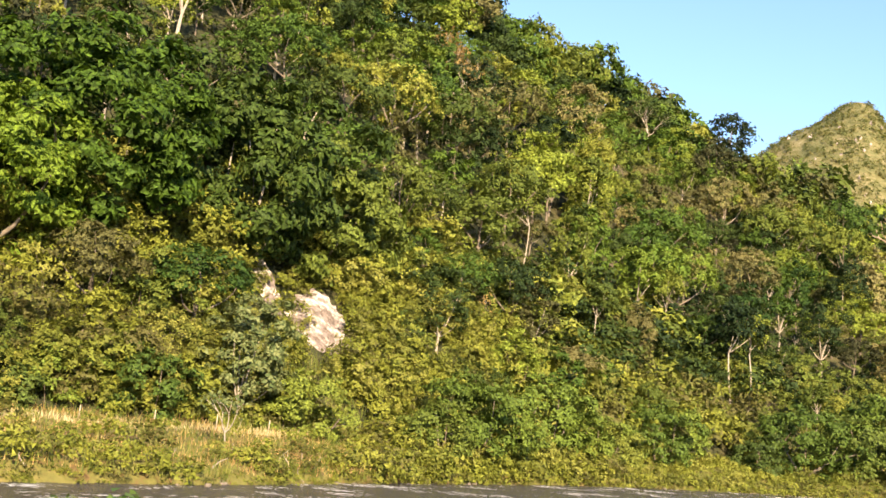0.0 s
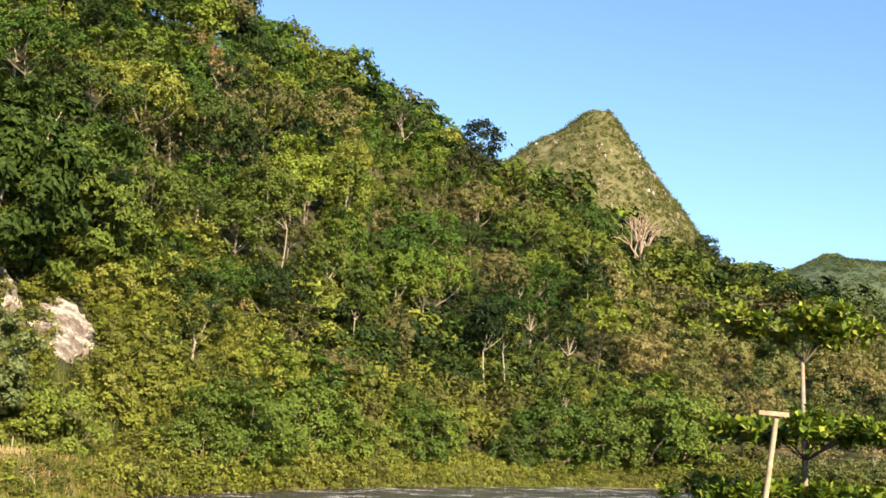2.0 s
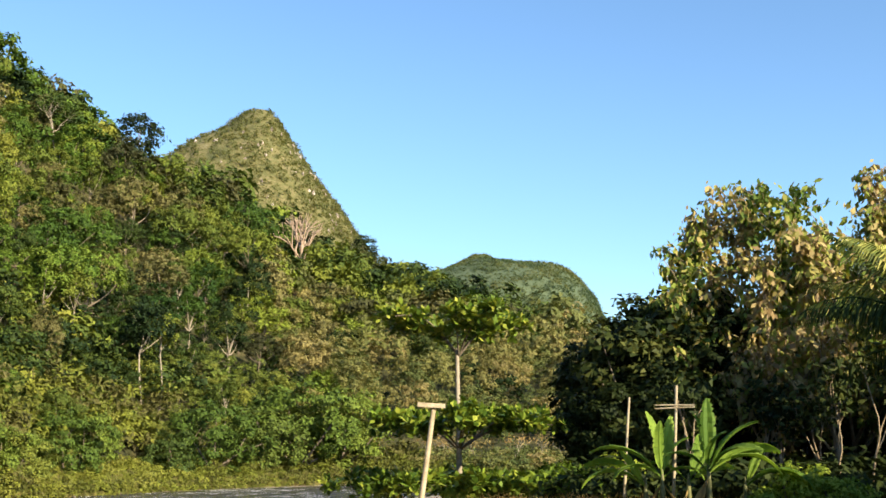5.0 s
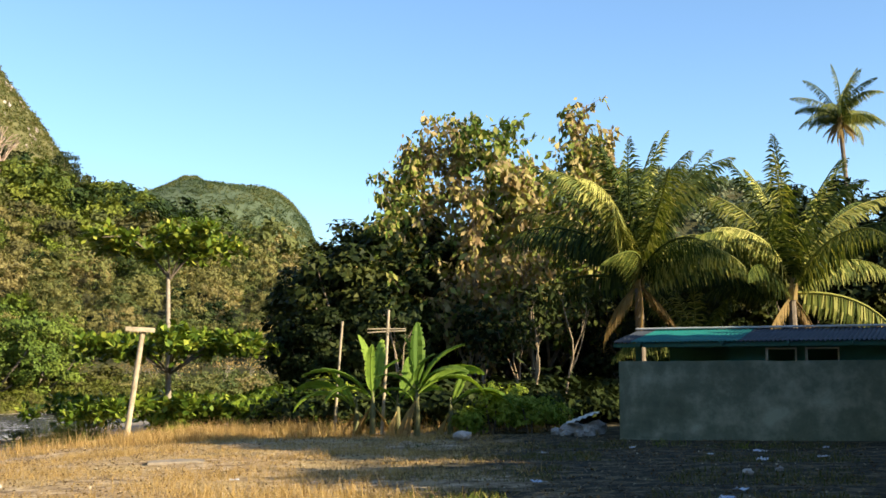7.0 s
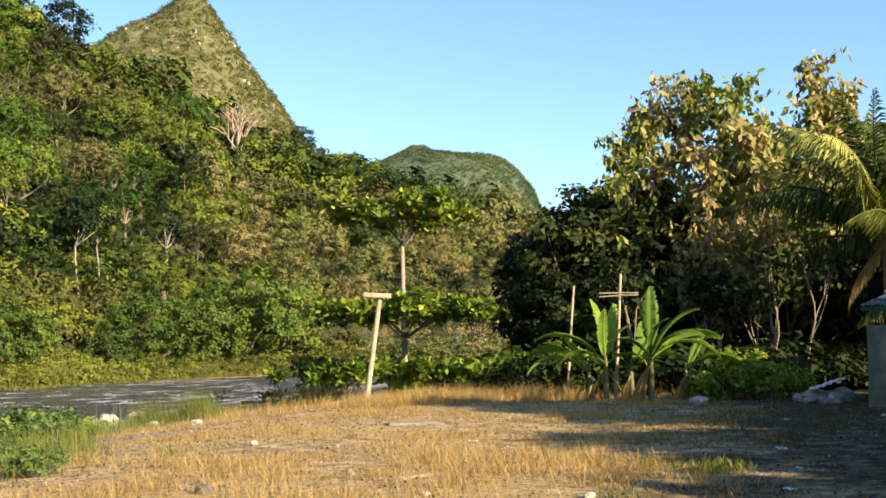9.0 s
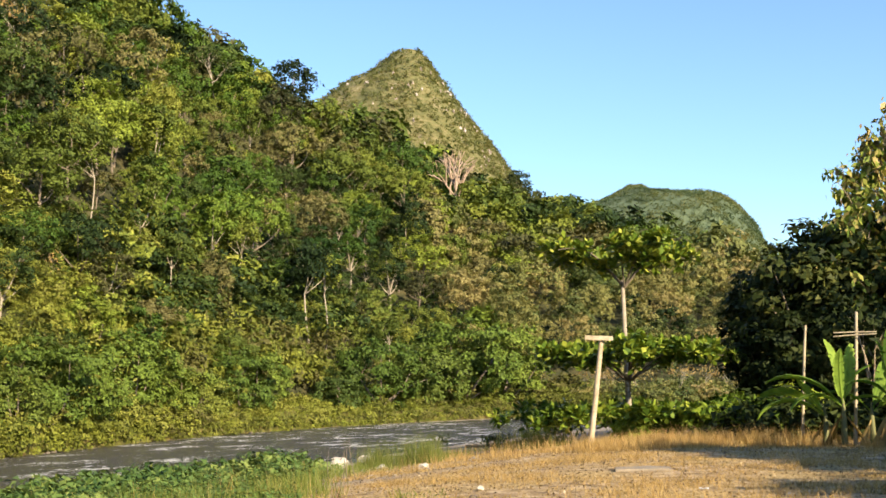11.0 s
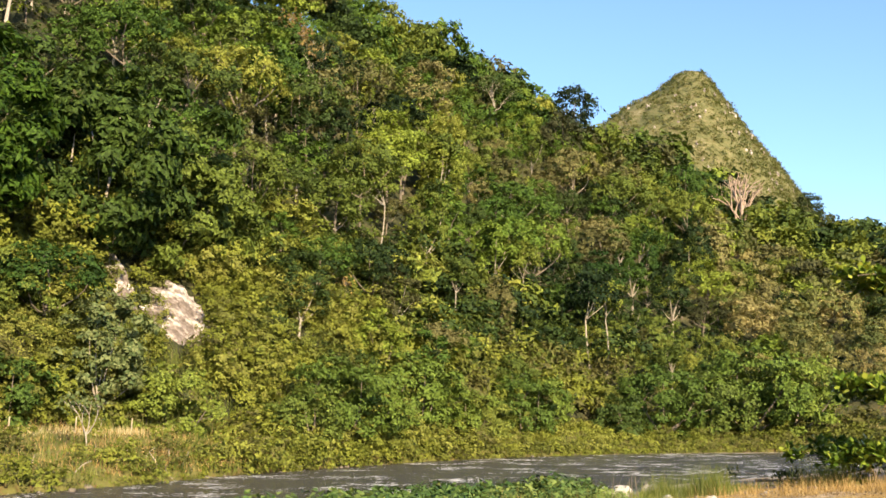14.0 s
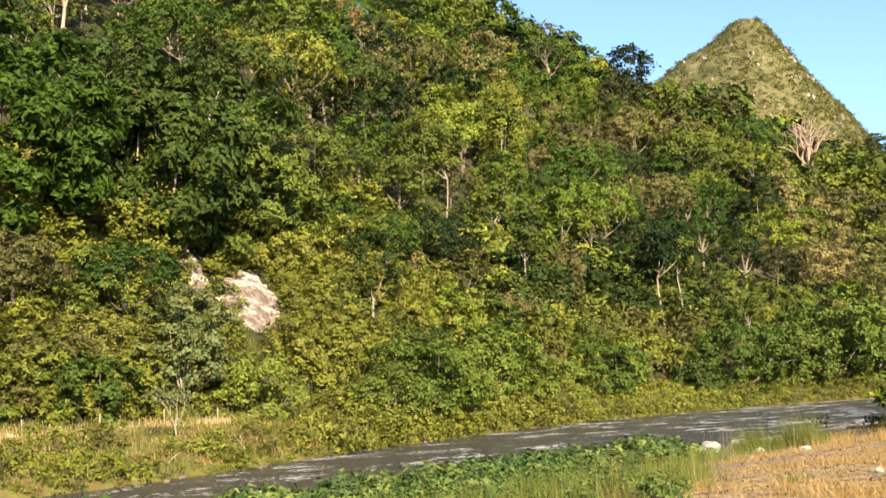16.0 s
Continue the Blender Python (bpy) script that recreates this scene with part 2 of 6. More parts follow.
def leaf_cards(c, nrm, size, aspect=0.5, corners=4, rng=RNG, fold=0.15):
    """Small leaf sprays at the points c that face along nrm: rhombs (4 corners) or triangles (3)."""
    n = len(c)
    size = np.broadcast_to(np.asarray(size, float), (n,))[:, None] * rng.uniform(0.7, 1.3, (n, 1))
    a = unit(np.cross(nrm, unit(rng.normal(size=(n, 3)))))
    b = np.cross(nrm, a)
    if corners == 4:
        v = np.stack([c - a * size * 0.5, c + b * size * aspect * 0.5 - nrm * size * fold, c + a * size * 0.5, c - b * size * aspect * 0.5 - nrm * size * fold], 1)
    else:
        v = np.stack([c - a * size * 0.5 + b * size * aspect * 0.5, c - a * size * 0.5 - b * size * aspect * 0.5, c + a * size * 0.6], 1)
    return v.reshape(-1, 3), np.arange(n * corners).reshape(n, corners)


def tubes(lines, sides=6):
    """Tapered round limbs: each line is a list of (x, y, z, radius)."""
    vs, fs, base = [], [], 0
    for line in lines:
        p = np.array(line, float)
        d = unit(np.gradient(p[:, :3], axis=0))
        ref = np.where(np.abs(d[:, 2:3]) > 0.9, np.array([[1.0, 0, 0]]), np.array([[0, 0, 1.0]]))
        u = unit(np.cross(d, ref))
        w = np.cross(d, u)
        ang = np.linspace(0, 2 * np.pi, sides, endpoint=False)
        ring = p[:, None, :3] + p[:, None, 3:4] * (u[:, None] * np.cos(ang)[None, :, None] + w[:, None] * np.sin(ang)[None, :, None])
        vs.append(ring.reshape(-1, 3))
        for i in range(len(p) - 1):
            for k in range(sides):
                a, b = base + i * sides + k, base + i * sides + (k + 1) % sides
                fs.append((a, b, b + sides, a + sides))
        base += len(p) * sides
    return np.concatenate(vs), np.array(fs)


def crown_leaves(rng, radius, height, blobs, leaves, size, corners=4, flat=0.55, low=-0.35, aspect=0.55, bough=1.0):
    """Leaf sprays of an uneven crown: boughs, on each bough tufts, in each tuft leaves; the crown's middle is at the origin. Returns the sprays and the boughs' places."""
    i = np.arange(blobs) + 0.5
    z = np.clip(1 - (1 - low) * i / blobs + rng.normal(size=blobs) * 0.5 / math.sqrt(blobs), -0.98, 0.98)
    a = i * 2.39996 + rng.uniform(0, 6.28) + rng.normal(size=blobs) * 0.3
    d = np.stack([np.sqrt(1 - z * z) * np.cos(a), np.sqrt(1 - z * z) * np.sin(a), z], 1)
    lump = 1 + 0.25 * np.sin(3 * a + rng.uniform(0, 6)) * np.cos(2.2 * z + rng.uniform(0, 6))
    c = d * np.array([radius, radius, height / 2]) * rng.uniform(0.5, 0.88, (blobs, 1)) * lump[:, None]
    rb = bough * radius * rng.uniform(0.75, 1.3, blobs) * 1.3 / math.sqrt(blobs)
    m = max(4, leaves // (blobs * 7))
    k = np.repeat(np.arange(blobs), m)
    o = unit(rng.normal(size=(len(k), 3)) + np.array([0, 0, 0.75]) + 0.8 * unit(c[k]))
    tuft = c[k] + o * rb[k][:, None] * np.array([1, 1, 0.35 + 0.6 * flat]) * rng.uniform(0.75, 1.08, (len(k), 1))
    k = rng.integers(0, len(tuft), leaves)
    p = tuft[k] + rng.normal(size=(leaves, 3)) * np.array([0.7, 0.7, 0.45]) * size
    nrm = unit(o[k] + np.array([0, 0, 0.15]) + rng.normal(size=(leaves, 3)) * 0.3)
    v, f = leaf_cards(p, nrm, size, aspect, corners, rng)
    return v, f, c


def limb(a, b, r0, r1, rng, bend=0.12, n=5):
    """A bent limb from a to b."""
    a, b = np.array(a, float), np.array(b, float)
    t = np.linspace(0, 1, n)[:, None]
    off = rng.normal(size=3) * np.linalg.norm(b - a) * bend
    p = a + (b - a) * t + off * (t * (1 - t) * 2)
    return np.hstack([p, r0 + (r1 - r0) * t]).tolist()


def wave(x, y, seed=0.0, octaves=4, scale=1.0):
    """Smooth uneven relief, about -1 to 1."""
    h, a, k = 0.0, 0.5, 1.0 / scale
    for i in range(octaves):
        p = seed + i * 1.7
        h = h + a * (np.sin(k * (x * 1.0 + y * 0.63) + p) * np.cos(k * (y * 1.1 - x * 0.47) + 2.1 * p))
        a, k = a * 0.55, k * 1.93
    return h


def smoothstep(a, b, x):
    t = np.clip((x - a) / (b - a), 0, 1)
    return t * t * (3 - 2 * t)


def spline(points, t):
    """Catmull-Rom through rows of numbers, at the parameters t (0 to rows - 1)."""
    p = np.array(points, float)
    t = np.clip(np.asarray(t, float), 0, len(p) - 1.0001)
    i = t.astype(int)
    u = (t - i)[..., None]
    g = lambda k: p[np.clip(i + k, 0, len(p) - 1)]
    a, b, c, d = g(-1), g(0), g(1), g(2)
    return 0.5 * (2 * b + (c - a) * u + (2 * a - 5 * b + 4 * c - d) * u * u + (3 * b - a - 3 * c + d) * u ** 3)


def box_bm(sx, sy, sz, bevel=0.0, at=(0, 0, 0)):
    bm = bmesh.new()
    bmesh.ops.create_cube(bm, size=1.0, matrix=Matrix.Translation(at) @ Matrix.Diagonal((sx, sy, sz, 1)))
    if bevel:
        bmesh.ops.bevel(bm, geom=bm.edges[:], offset=bevel, segments=2, affect="EDGES", profile=0.6)
    return bm

# ---- the lie of the land ----
# The river's middle line and half width, from the foreground to where it bends away behind the trees.
RIVER = [(-39, -400, 11), (-35, -60, 9), (-34, 0, 8.5), (-34.5, 28, 9), (-39.5, 55, 12), (-43, 88, 16), (-41, 118, 16), (-29, 141, 13), (-8, 148, 11), (30, 152, 11), (120, 160, 12), (500, 190, 14)]
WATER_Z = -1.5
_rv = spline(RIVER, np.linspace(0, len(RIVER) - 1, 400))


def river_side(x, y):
    """Metres from the water's edge: below 0 in the river."""
    x, y = np.asarray(x, float), np.asarray(y, float)
    best = np.full(x.shape, 1e9)
    for px, py, w in _rv:
        best = np.minimum(best, np.hypot(x - px, y - py) - w)
    return best


def ground_z(x, y):
    e = river_side(x, y)
    z = -1.55 + 1.5 * smoothstep(0.0, 20.0, e) ** 0.8 - 1.6 * smoothstep(0.0, -4.0, e)
    z = z + 0.05 * wave(x, y, 1.0, 4, 2.2) * smoothstep(3, 12, e) + 0.05
    return z


def axis(lo, fine_lo, fine_hi, hi, step, grow=1.22):
    mid = list(np.arange(fine_lo, fine_hi + step, step))
    out, s, v = [], step, mid[-1]
    while v < hi:
        s *= grow
        v += s
        out.append(v)
    pre, s, v = [], step, mid[0]
    while v > lo:
        s *= grow
        v -= s
        pre.append(v)
    return np.array(pre[::-1] + mid + out)


def grid_faces(nu, nv):
    i = np.arange(nu * nv).reshape(nu, nv)
    return np.stack([i[:-1, :-1], i[1:, :-1], i[1:, 1:], i[:-1, 1:]], -1).reshape(-1, 4)


def ground_material():
    m, n, l, b = material("field", 0.95)
    tc, sep = n.new("ShaderNodeTexCoord"), n.new("ShaderNodeSeparateXYZ")
    l.new(tc.outputs["Object"], sep.inputs[0])
    patch, fine, grit = noise_tex(n, l, 0.3, 5, 0.65), noise_tex(n, l, 2.2, 8, 0.75), noise_tex(n, l, 9, 6, 0.85)
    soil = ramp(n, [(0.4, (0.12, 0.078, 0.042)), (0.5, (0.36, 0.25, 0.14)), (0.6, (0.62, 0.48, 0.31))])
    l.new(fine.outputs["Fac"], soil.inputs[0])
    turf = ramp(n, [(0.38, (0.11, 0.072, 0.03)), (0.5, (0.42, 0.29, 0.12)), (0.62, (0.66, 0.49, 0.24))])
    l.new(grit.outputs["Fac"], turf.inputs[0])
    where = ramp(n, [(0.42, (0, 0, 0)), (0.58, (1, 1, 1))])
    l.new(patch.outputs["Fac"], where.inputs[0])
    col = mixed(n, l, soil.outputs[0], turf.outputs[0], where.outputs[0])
    # yard before the house wall, with a ragged edge, darkened to give its shade
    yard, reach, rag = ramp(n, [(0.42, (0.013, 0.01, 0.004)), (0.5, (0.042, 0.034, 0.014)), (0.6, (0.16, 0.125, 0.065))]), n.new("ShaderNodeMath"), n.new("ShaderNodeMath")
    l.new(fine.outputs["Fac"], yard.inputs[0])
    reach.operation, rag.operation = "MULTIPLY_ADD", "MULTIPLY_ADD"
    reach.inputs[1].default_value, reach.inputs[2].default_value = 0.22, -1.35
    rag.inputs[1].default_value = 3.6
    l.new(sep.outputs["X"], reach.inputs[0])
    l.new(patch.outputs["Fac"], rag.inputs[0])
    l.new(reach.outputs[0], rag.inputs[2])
    yard_shade = ramp(n, [(0.25, (0, 0, 0)), (0.75, (1, 1, 1))])
    l.new(rag.outputs[0], yard_shade.inputs[0])
    col = mixed(n, l, col, yard.outputs[0], yard_shade.outputs[0])
    sand = ramp(n, [(0.3, (0.17, 0.13, 0.095)), (0.5, (0.31, 0.25, 0.19)), (0.7, (0.46, 0.4, 0.33))])
    l.new(grit.outputs["Fac"], sand.inputs[0])
    low = n.new("ShaderNodeMapRange")
    low.inputs["From Min"].default_value, low.inputs["From Max"].default_value = -0.22, -0.55
    l.new(sep.outputs["Z"], low.inputs["Value"])
    l.new(mixed(n, l, col, sand.outputs[0], low.outputs[0]), b.inputs["Base Color"])
    bumped(n, l, b, grit.outputs["Fac"], 0.7, 0.05)
    return m


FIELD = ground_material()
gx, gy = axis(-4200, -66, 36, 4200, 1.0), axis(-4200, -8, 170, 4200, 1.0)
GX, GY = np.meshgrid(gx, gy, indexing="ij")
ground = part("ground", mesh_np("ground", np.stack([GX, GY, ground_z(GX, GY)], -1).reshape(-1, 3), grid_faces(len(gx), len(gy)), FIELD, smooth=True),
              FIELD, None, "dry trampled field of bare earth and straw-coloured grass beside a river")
tagged(ground, category="ground", kind="structure")


def water_material():
    m, n, l, b = material("river_water", 0.16)
    b.inputs["Specular IOR Level"].default_value = 0.5
    tc, mp = n.new("ShaderNodeTexCoord"), n.new("ShaderNodeMapping")
    mp.inputs["Scale"].default_value = (1.0, 0.75, 1)
    l.new(tc.outputs["Object"], mp.inputs["Vector"])
    a, c, big = n.new("ShaderNodeTexNoise"), n.new("ShaderNodeTexNoise"), n.new("ShaderNodeTexNoise")
    for t, s, d in ((a, 4.4, 6.0), (c, 9.0, 5.0), (big, 0.3, 3.0)):
        t.inputs["Scale"].default_value, t.inputs["Detail"].default_value, t.inputs["Roughness"].default_value = s, d, 0.65
        l.new(mp.outputs[0], t.inputs["Vector"])
    add = n.new("ShaderNodeMath")
    add.operation = "MULTIPLY"
    l.new(a.outputs["Fac"], add.inputs[0])
    l.new(big.outputs["Fac"], add.inputs[1])
    foam = ramp(n, [(0.308, (0, 0, 0)), (0.352, (1, 1, 1))])
    l.new(add.outputs[0], foam.inputs[0])
    mud = ramp(n, [(0.3, (0.03, 0.026, 0.027)), (0.7, (0.085, 0.072, 0.07))])
    l.new(c.outputs["Fac"], mud.inputs[0])
    l.new(mixed(n, l, mud.outputs[0], (0.62, 0.6, 0.57), foam.outputs[0]), b.inputs["Base Color"])
    rr = n.new("ShaderNodeMapRange")
    rr.inputs["To Min"].default_value, rr.inputs["To Max"].default_value = 0.16, 0.8
    l.new(foam.outputs[0], rr.inputs["Value"])
    l.new(rr.outputs[0], b.inputs["Roughness"])
    bumped(n, l, b, a.outputs["Fac"], 0.8, 0.35)
    return m


WATER = water_material()
wt = np.linspace(0, len(RIVER) - 1, 420)
wc = spline(RIVER, wt)
wd = unit(np.gradient(wc[:, :2], axis=0))
wside = np.stack([wd[:, 1], -wd[:, 0]], 1)
wa = np.linspace(-1, 1, 31)
wp = wc[:, None, :2] + wside[:, None] * (wa[None, :, None] * (wc[:, None, 2:3] + 3.0))
wz = WATER_Z + 0.07 * wave(wp[..., 0], wp[..., 1], 3.0, 4, 0.9)
water = part("water", mesh_np("water", np.dstack([wp, wz[..., None]]).reshape(-1, 3), grid_faces(420, 31), WATER, smooth=True),
             WATER, None, "muddy grey-brown river with white ripples over shallows")
tagged(water, category="river", kind="structure")

# The wooded hill across the river: its foot at the water, the foot of the slope, and the crest (with its height), one row along its length.
HILL_EDGE = [(-43, -90), (-42, -40), (-41, -2), (-42.5, 27), (-51.5, 53), (-59, 88), (-57.5, 122), (-44, 148), (-32, 153.5), (-15, 158), (10, 161), (40, 164), (90, 170)]
HILL_FOOT = [(-58, -90), (-58, -40), (-58, 2), (-57, 34), (-60, 62), (-66, 94), (-65, 134), (-55, 158), (-42, 166), (-22, 171), (8, 175), (42, 178), (95, 184)]
HILL_TOP = [(-150, -120, 76), (-150, -60, 78), (-150, 10, 78), (-150, 90, 78), (-150, 165, 78), (-148, 235, 74), (-142, 272, 65.5), (-131, 296, 56), (-118, 335, 51), (-106, 392, 51), (-78, 446, 36), (-40, 478, 25), (60, 500, 24)]


def hill_point(v, s):
    """A point of the hill: v along it (0 to 12), s up it (-1 water's edge, 0 foot, 1 crest, 2 far side)."""
    v, s = np.asarray(v, float), np.asarray(s, float)
    e, f, t = spline(HILL_EDGE, v), spline(HILL_FOOT, v), spline(HILL_TOP, v)
    lo, up, back = np.clip(s + 1, 0, 1)[..., None], np.clip(s, 0, 1)[..., None], np.clip(s - 1, 0, 1)[..., None]
    xy = e + (f - e) * lo + (t[..., :2] - f) * up + (t[..., :2] - f) * back * 0.9
    rise = up[..., 0]
    z = -1.75 + 2.9 * (0.78 * lo[..., 0] ** 0.8 + 0.22 * smoothstep(0.0, 0.07 + 0.05 * wave(xy[..., 0], xy[..., 1], 1.0, 2, 3.0), lo[..., 0])) + (t[..., 2] - 1.2) * (rise * (1.22 - 0.22 * rise ** 1.5)) - (t[..., 2] + 6) * back[..., 0] ** 1.4
    bump = wave(xy[..., 0], xy[..., 1], 5.0, 4, 14.0) * 3.2 * np.sin(np.pi * np.clip(s, 0, 1)) + 0.25 * wave(xy[..., 0], xy[..., 1], 2.0, 3, 2.5) * (lo[..., 0])
    return np.stack([xy[..., 0], xy[..., 1], z + bump], -1)


hv, hs = np.linspace(0, 12, 170), np.concatenate([np.linspace(0, 1, 44), np.linspace(1, 2, 9)[1:]])
HV, HS = np.meshgrid(hv, hs, indexing="ij")
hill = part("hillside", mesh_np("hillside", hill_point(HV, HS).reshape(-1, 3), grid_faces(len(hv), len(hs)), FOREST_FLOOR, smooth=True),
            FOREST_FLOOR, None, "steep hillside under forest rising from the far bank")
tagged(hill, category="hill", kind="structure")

hs = np.linspace(-1, 0, 14)
HV, HS = np.meshgrid(np.linspace(0, 12, 400), hs, indexing="ij")
bank = part("far_bank", mesh_np("far_bank", hill_point(HV, HS).reshape(-1, 3), grid_faces(400, 14), BANK, smooth=True),
            BANK, None, "grassy earth bank of the far shore")
tagged(bank, category="river bank", kind="structure")


def mount(name, x, y, top, rings, mat, label, rough=4.0, sides=96, base=-4.0, seed=0.0, turn=0.0, swell=()):
    """A free-standing hill. rings: rows of (drop below the top, reach to the right, back, left, front); swell: rounded bumps (x, y, height, reach)."""
    rr = np.array(rings, float)
    th = np.linspace(0, 2 * np.pi, sides, endpoint=False)
    drop = np.linspace(0, 1, 40) ** 1.3 * rr[-1, 0]
    vs = []
    for d in drop:
        q = np.array([np.interp(d, rr[:, 0], rr[:, k]) for k in (1, 2, 3, 4)])
        # ease between the four reaches
        across, along = np.where(np.cos(th) > 0, q[0], q[2]), np.where(np.sin(th) > 0, q[1], q[3])
        r = 1 / np.sqrt((np.cos(th) / across) ** 2 + (np.sin(th) / along) ** 2)
        px, py = x + r * np.cos(th + radians(turn)), y + r * np.sin(th + radians(turn))
        grow = min(1.0, 0.25 + d / 30)
        pz = top - d + rough * grow * wave(px, py, seed, 5, 16.0)
        for bx, by, bh, br in swell:
            pz = pz + bh * np.exp(-((px - bx) ** 2 + (py - by) ** 2) / br ** 2)
        vs.append(np.stack([px, py, np.maximum(pz, base)], -1))
    vs = np.array(vs)
    n = len(drop)
    i = np.arange(n * sides).reshape(n, sides)
    f = np.stack([i[:-1], i[1:], np.roll(i, -1, 1)[1:], np.roll(i, -1, 1)[:-1]], -1).reshape(-1, 4)
    ob = part(name, mesh_np(name, vs.reshape(-1, 3), f, mat, smooth=True), mat, None, label)
    tagged(ob, category="hill", kind="structure")
    return vs


PEAK = mount("peak", -243, 548, 187, [(0, 4, 6, 4, 6), (4, 9, 14, 10, 12), (13, 13, 28, 21, 24), (21, 18, 36, 36, 34), (28, 22, 43, 45, 42), (36, 27, 50, 54, 50), (64, 46, 80, 92, 82), (88, 61, 110, 135, 110), (190, 125, 220, 290, 200)],
             PEAK_GROUND, "pointed limestone peak covered in sparse dry scrub", 2.6, seed=2.0, turn=24)
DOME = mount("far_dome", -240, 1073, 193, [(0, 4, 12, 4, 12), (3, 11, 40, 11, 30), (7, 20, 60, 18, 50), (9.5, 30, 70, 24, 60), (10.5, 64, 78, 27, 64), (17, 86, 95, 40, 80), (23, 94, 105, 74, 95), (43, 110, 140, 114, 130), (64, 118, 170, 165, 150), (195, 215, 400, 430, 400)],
             DOME_HAZE_GROUND, "distant rounded forested hill, bluish haze put into its colour", 2.0, seed=4.0, turn=12.6, swell=((-177, 1080, 9.0, 24.0), (-240, 1073, 5.5, 20.0), (-210, 1078, -9.0, 14.0)))
WOODED = [mount("wooded_hill", 80, 430, 73, [(0, 8, 20, 8, 20), (4, 26, 40, 26, 36), (10, 46, 60, 48, 55), (20, 66, 80, 70, 75), (40, 100, 120, 105, 105), (86, 190, 200, 190, 170)],
                FOREST_FLOOR, "wooded hill with grey rock faces behind the palms", 3.0, seed=6.0, turn=-11),
          mount("wooded_knoll", 186, 378, 86, [(0, 8, 12, 5, 12), (5, 30, 30, 14, 26), (10, 45, 40, 21, 36), (30, 70, 65, 28, 60), (60, 100, 95, 58, 90), (106, 160, 150, 110, 150)],
                FOREST_FLOOR, "steep wooded knoll far behind the palms", 2.0, seed=3.0, turn=-26)]

# ---- forest on the hill ----
def tree_meshes(seed, radius, height, trunk_h, blobs, leaves, size, leaf, bark, corners=4, flat=0.55, limbs=5, low=-0.35, tr=0.2, bough=1.0):
    """Trunk and crown meshes of one tree, standing on the origin."""
    rng = np.random.default_rng(seed)
    v, f, c = crown_leaves(rng, radius, height, blobs, leaves, size, corners, flat, low, bough=bough, aspect=0.55 if corners == 4 else 0.75)
    mid = trunk_h + height * 0.42
    v[:, 2] += mid
    crown = mesh_np("crown", v, f, leaf)
    lines = [limb((0, 0, -0.8), (rng.normal() * 0.4, rng.normal() * 0.4, trunk_h), tr, tr * 0.7, rng, 0.05)]
    top = lines[0][-1][:3]
    for k in rng.choice(blobs, min(limbs, blobs), replace=False):
        lines.append(limb(top, c[k] + np.array([0, 0, mid]), tr * 0.55, tr * 0.12, rng, 0.12))
    trunk = mesh_np("trunk", *tubes(lines, 5), bark, smooth=True)
    return trunk, crown


def put_tree(meshes, p, scale, turn, label, group="", name="tree", stretch=1.0):
    t = thing(name, Matrix.Translation(p) @ Matrix.Rotation(turn, 4, "Z") @ Matrix.Diagonal((scale, scale, scale * stretch, 1)), label, "tree", group)
    part("trunk", meshes[0], None, t)
    part("crown", meshes[1], None, t)
    return t


KINDS = [tree_meshes(11, 4.2, 8.0, 3.0, 26, 3000, 0.34, LEAF, BARK, 3, flat=0.7, low=-0.6),
         tree_meshes(12, 3.3, 9.0, 3.0, 24, 2700, 0.33, LEAF, BARK_PALE, 3, flat=0.8, low=-0.75),
         tree_meshes(13, 4.8, 6.8, 4.2, 30, 3000, 0.34, LEAF, BARK, 3, flat=0.5, low=-0.45),
         tree_meshes(14, 2.9, 10.5, 2.0, 26, 2700, 0.33, LEAF, BARK, 3, flat=0.9, low=-0.8),
         tree_meshes(15, 3.8, 6.5, 5.5, 20, 1700, 0.34, LEAF, BARK_PALE, 3, limbs=9, tr=0.15)]
LOW_KINDS = [tree_meshes(16, 3.6, 6.5, 0.6, 28, 3600, 0.25, LEAF_LOW, BARK, 3, flat=0.7, low=-0.9, limbs=4), tree_meshes(17, 4.4, 5.6, 0.9, 36, 3600, 0.25, LEAF_LOW, BARK, 3, flat=0.45, low=-0.8)]


def recoloured(meshes, leaf):
    """The same trunk with its crown in another foliage."""
    crown = meshes[1].copy()
    crown.materials.clear()
    crown.materials.append(leaf)
    return meshes[0], crown


KINDS_FRESH, KINDS_OLIVE = [recoloured(m, LEAF_FRESH) for m in KINDS], [recoloured(m, LEAF_OLIVE) for m in KINDS]
LABELS = ["broad green forest tree on the steep hillside", "slim pale-trunked forest tree on the hillside", "wide spreading forest tree with layered boughs",
          "tall narrow leafy forest tree on the slope", "thin-crowned forest tree with pale limbs showing"]

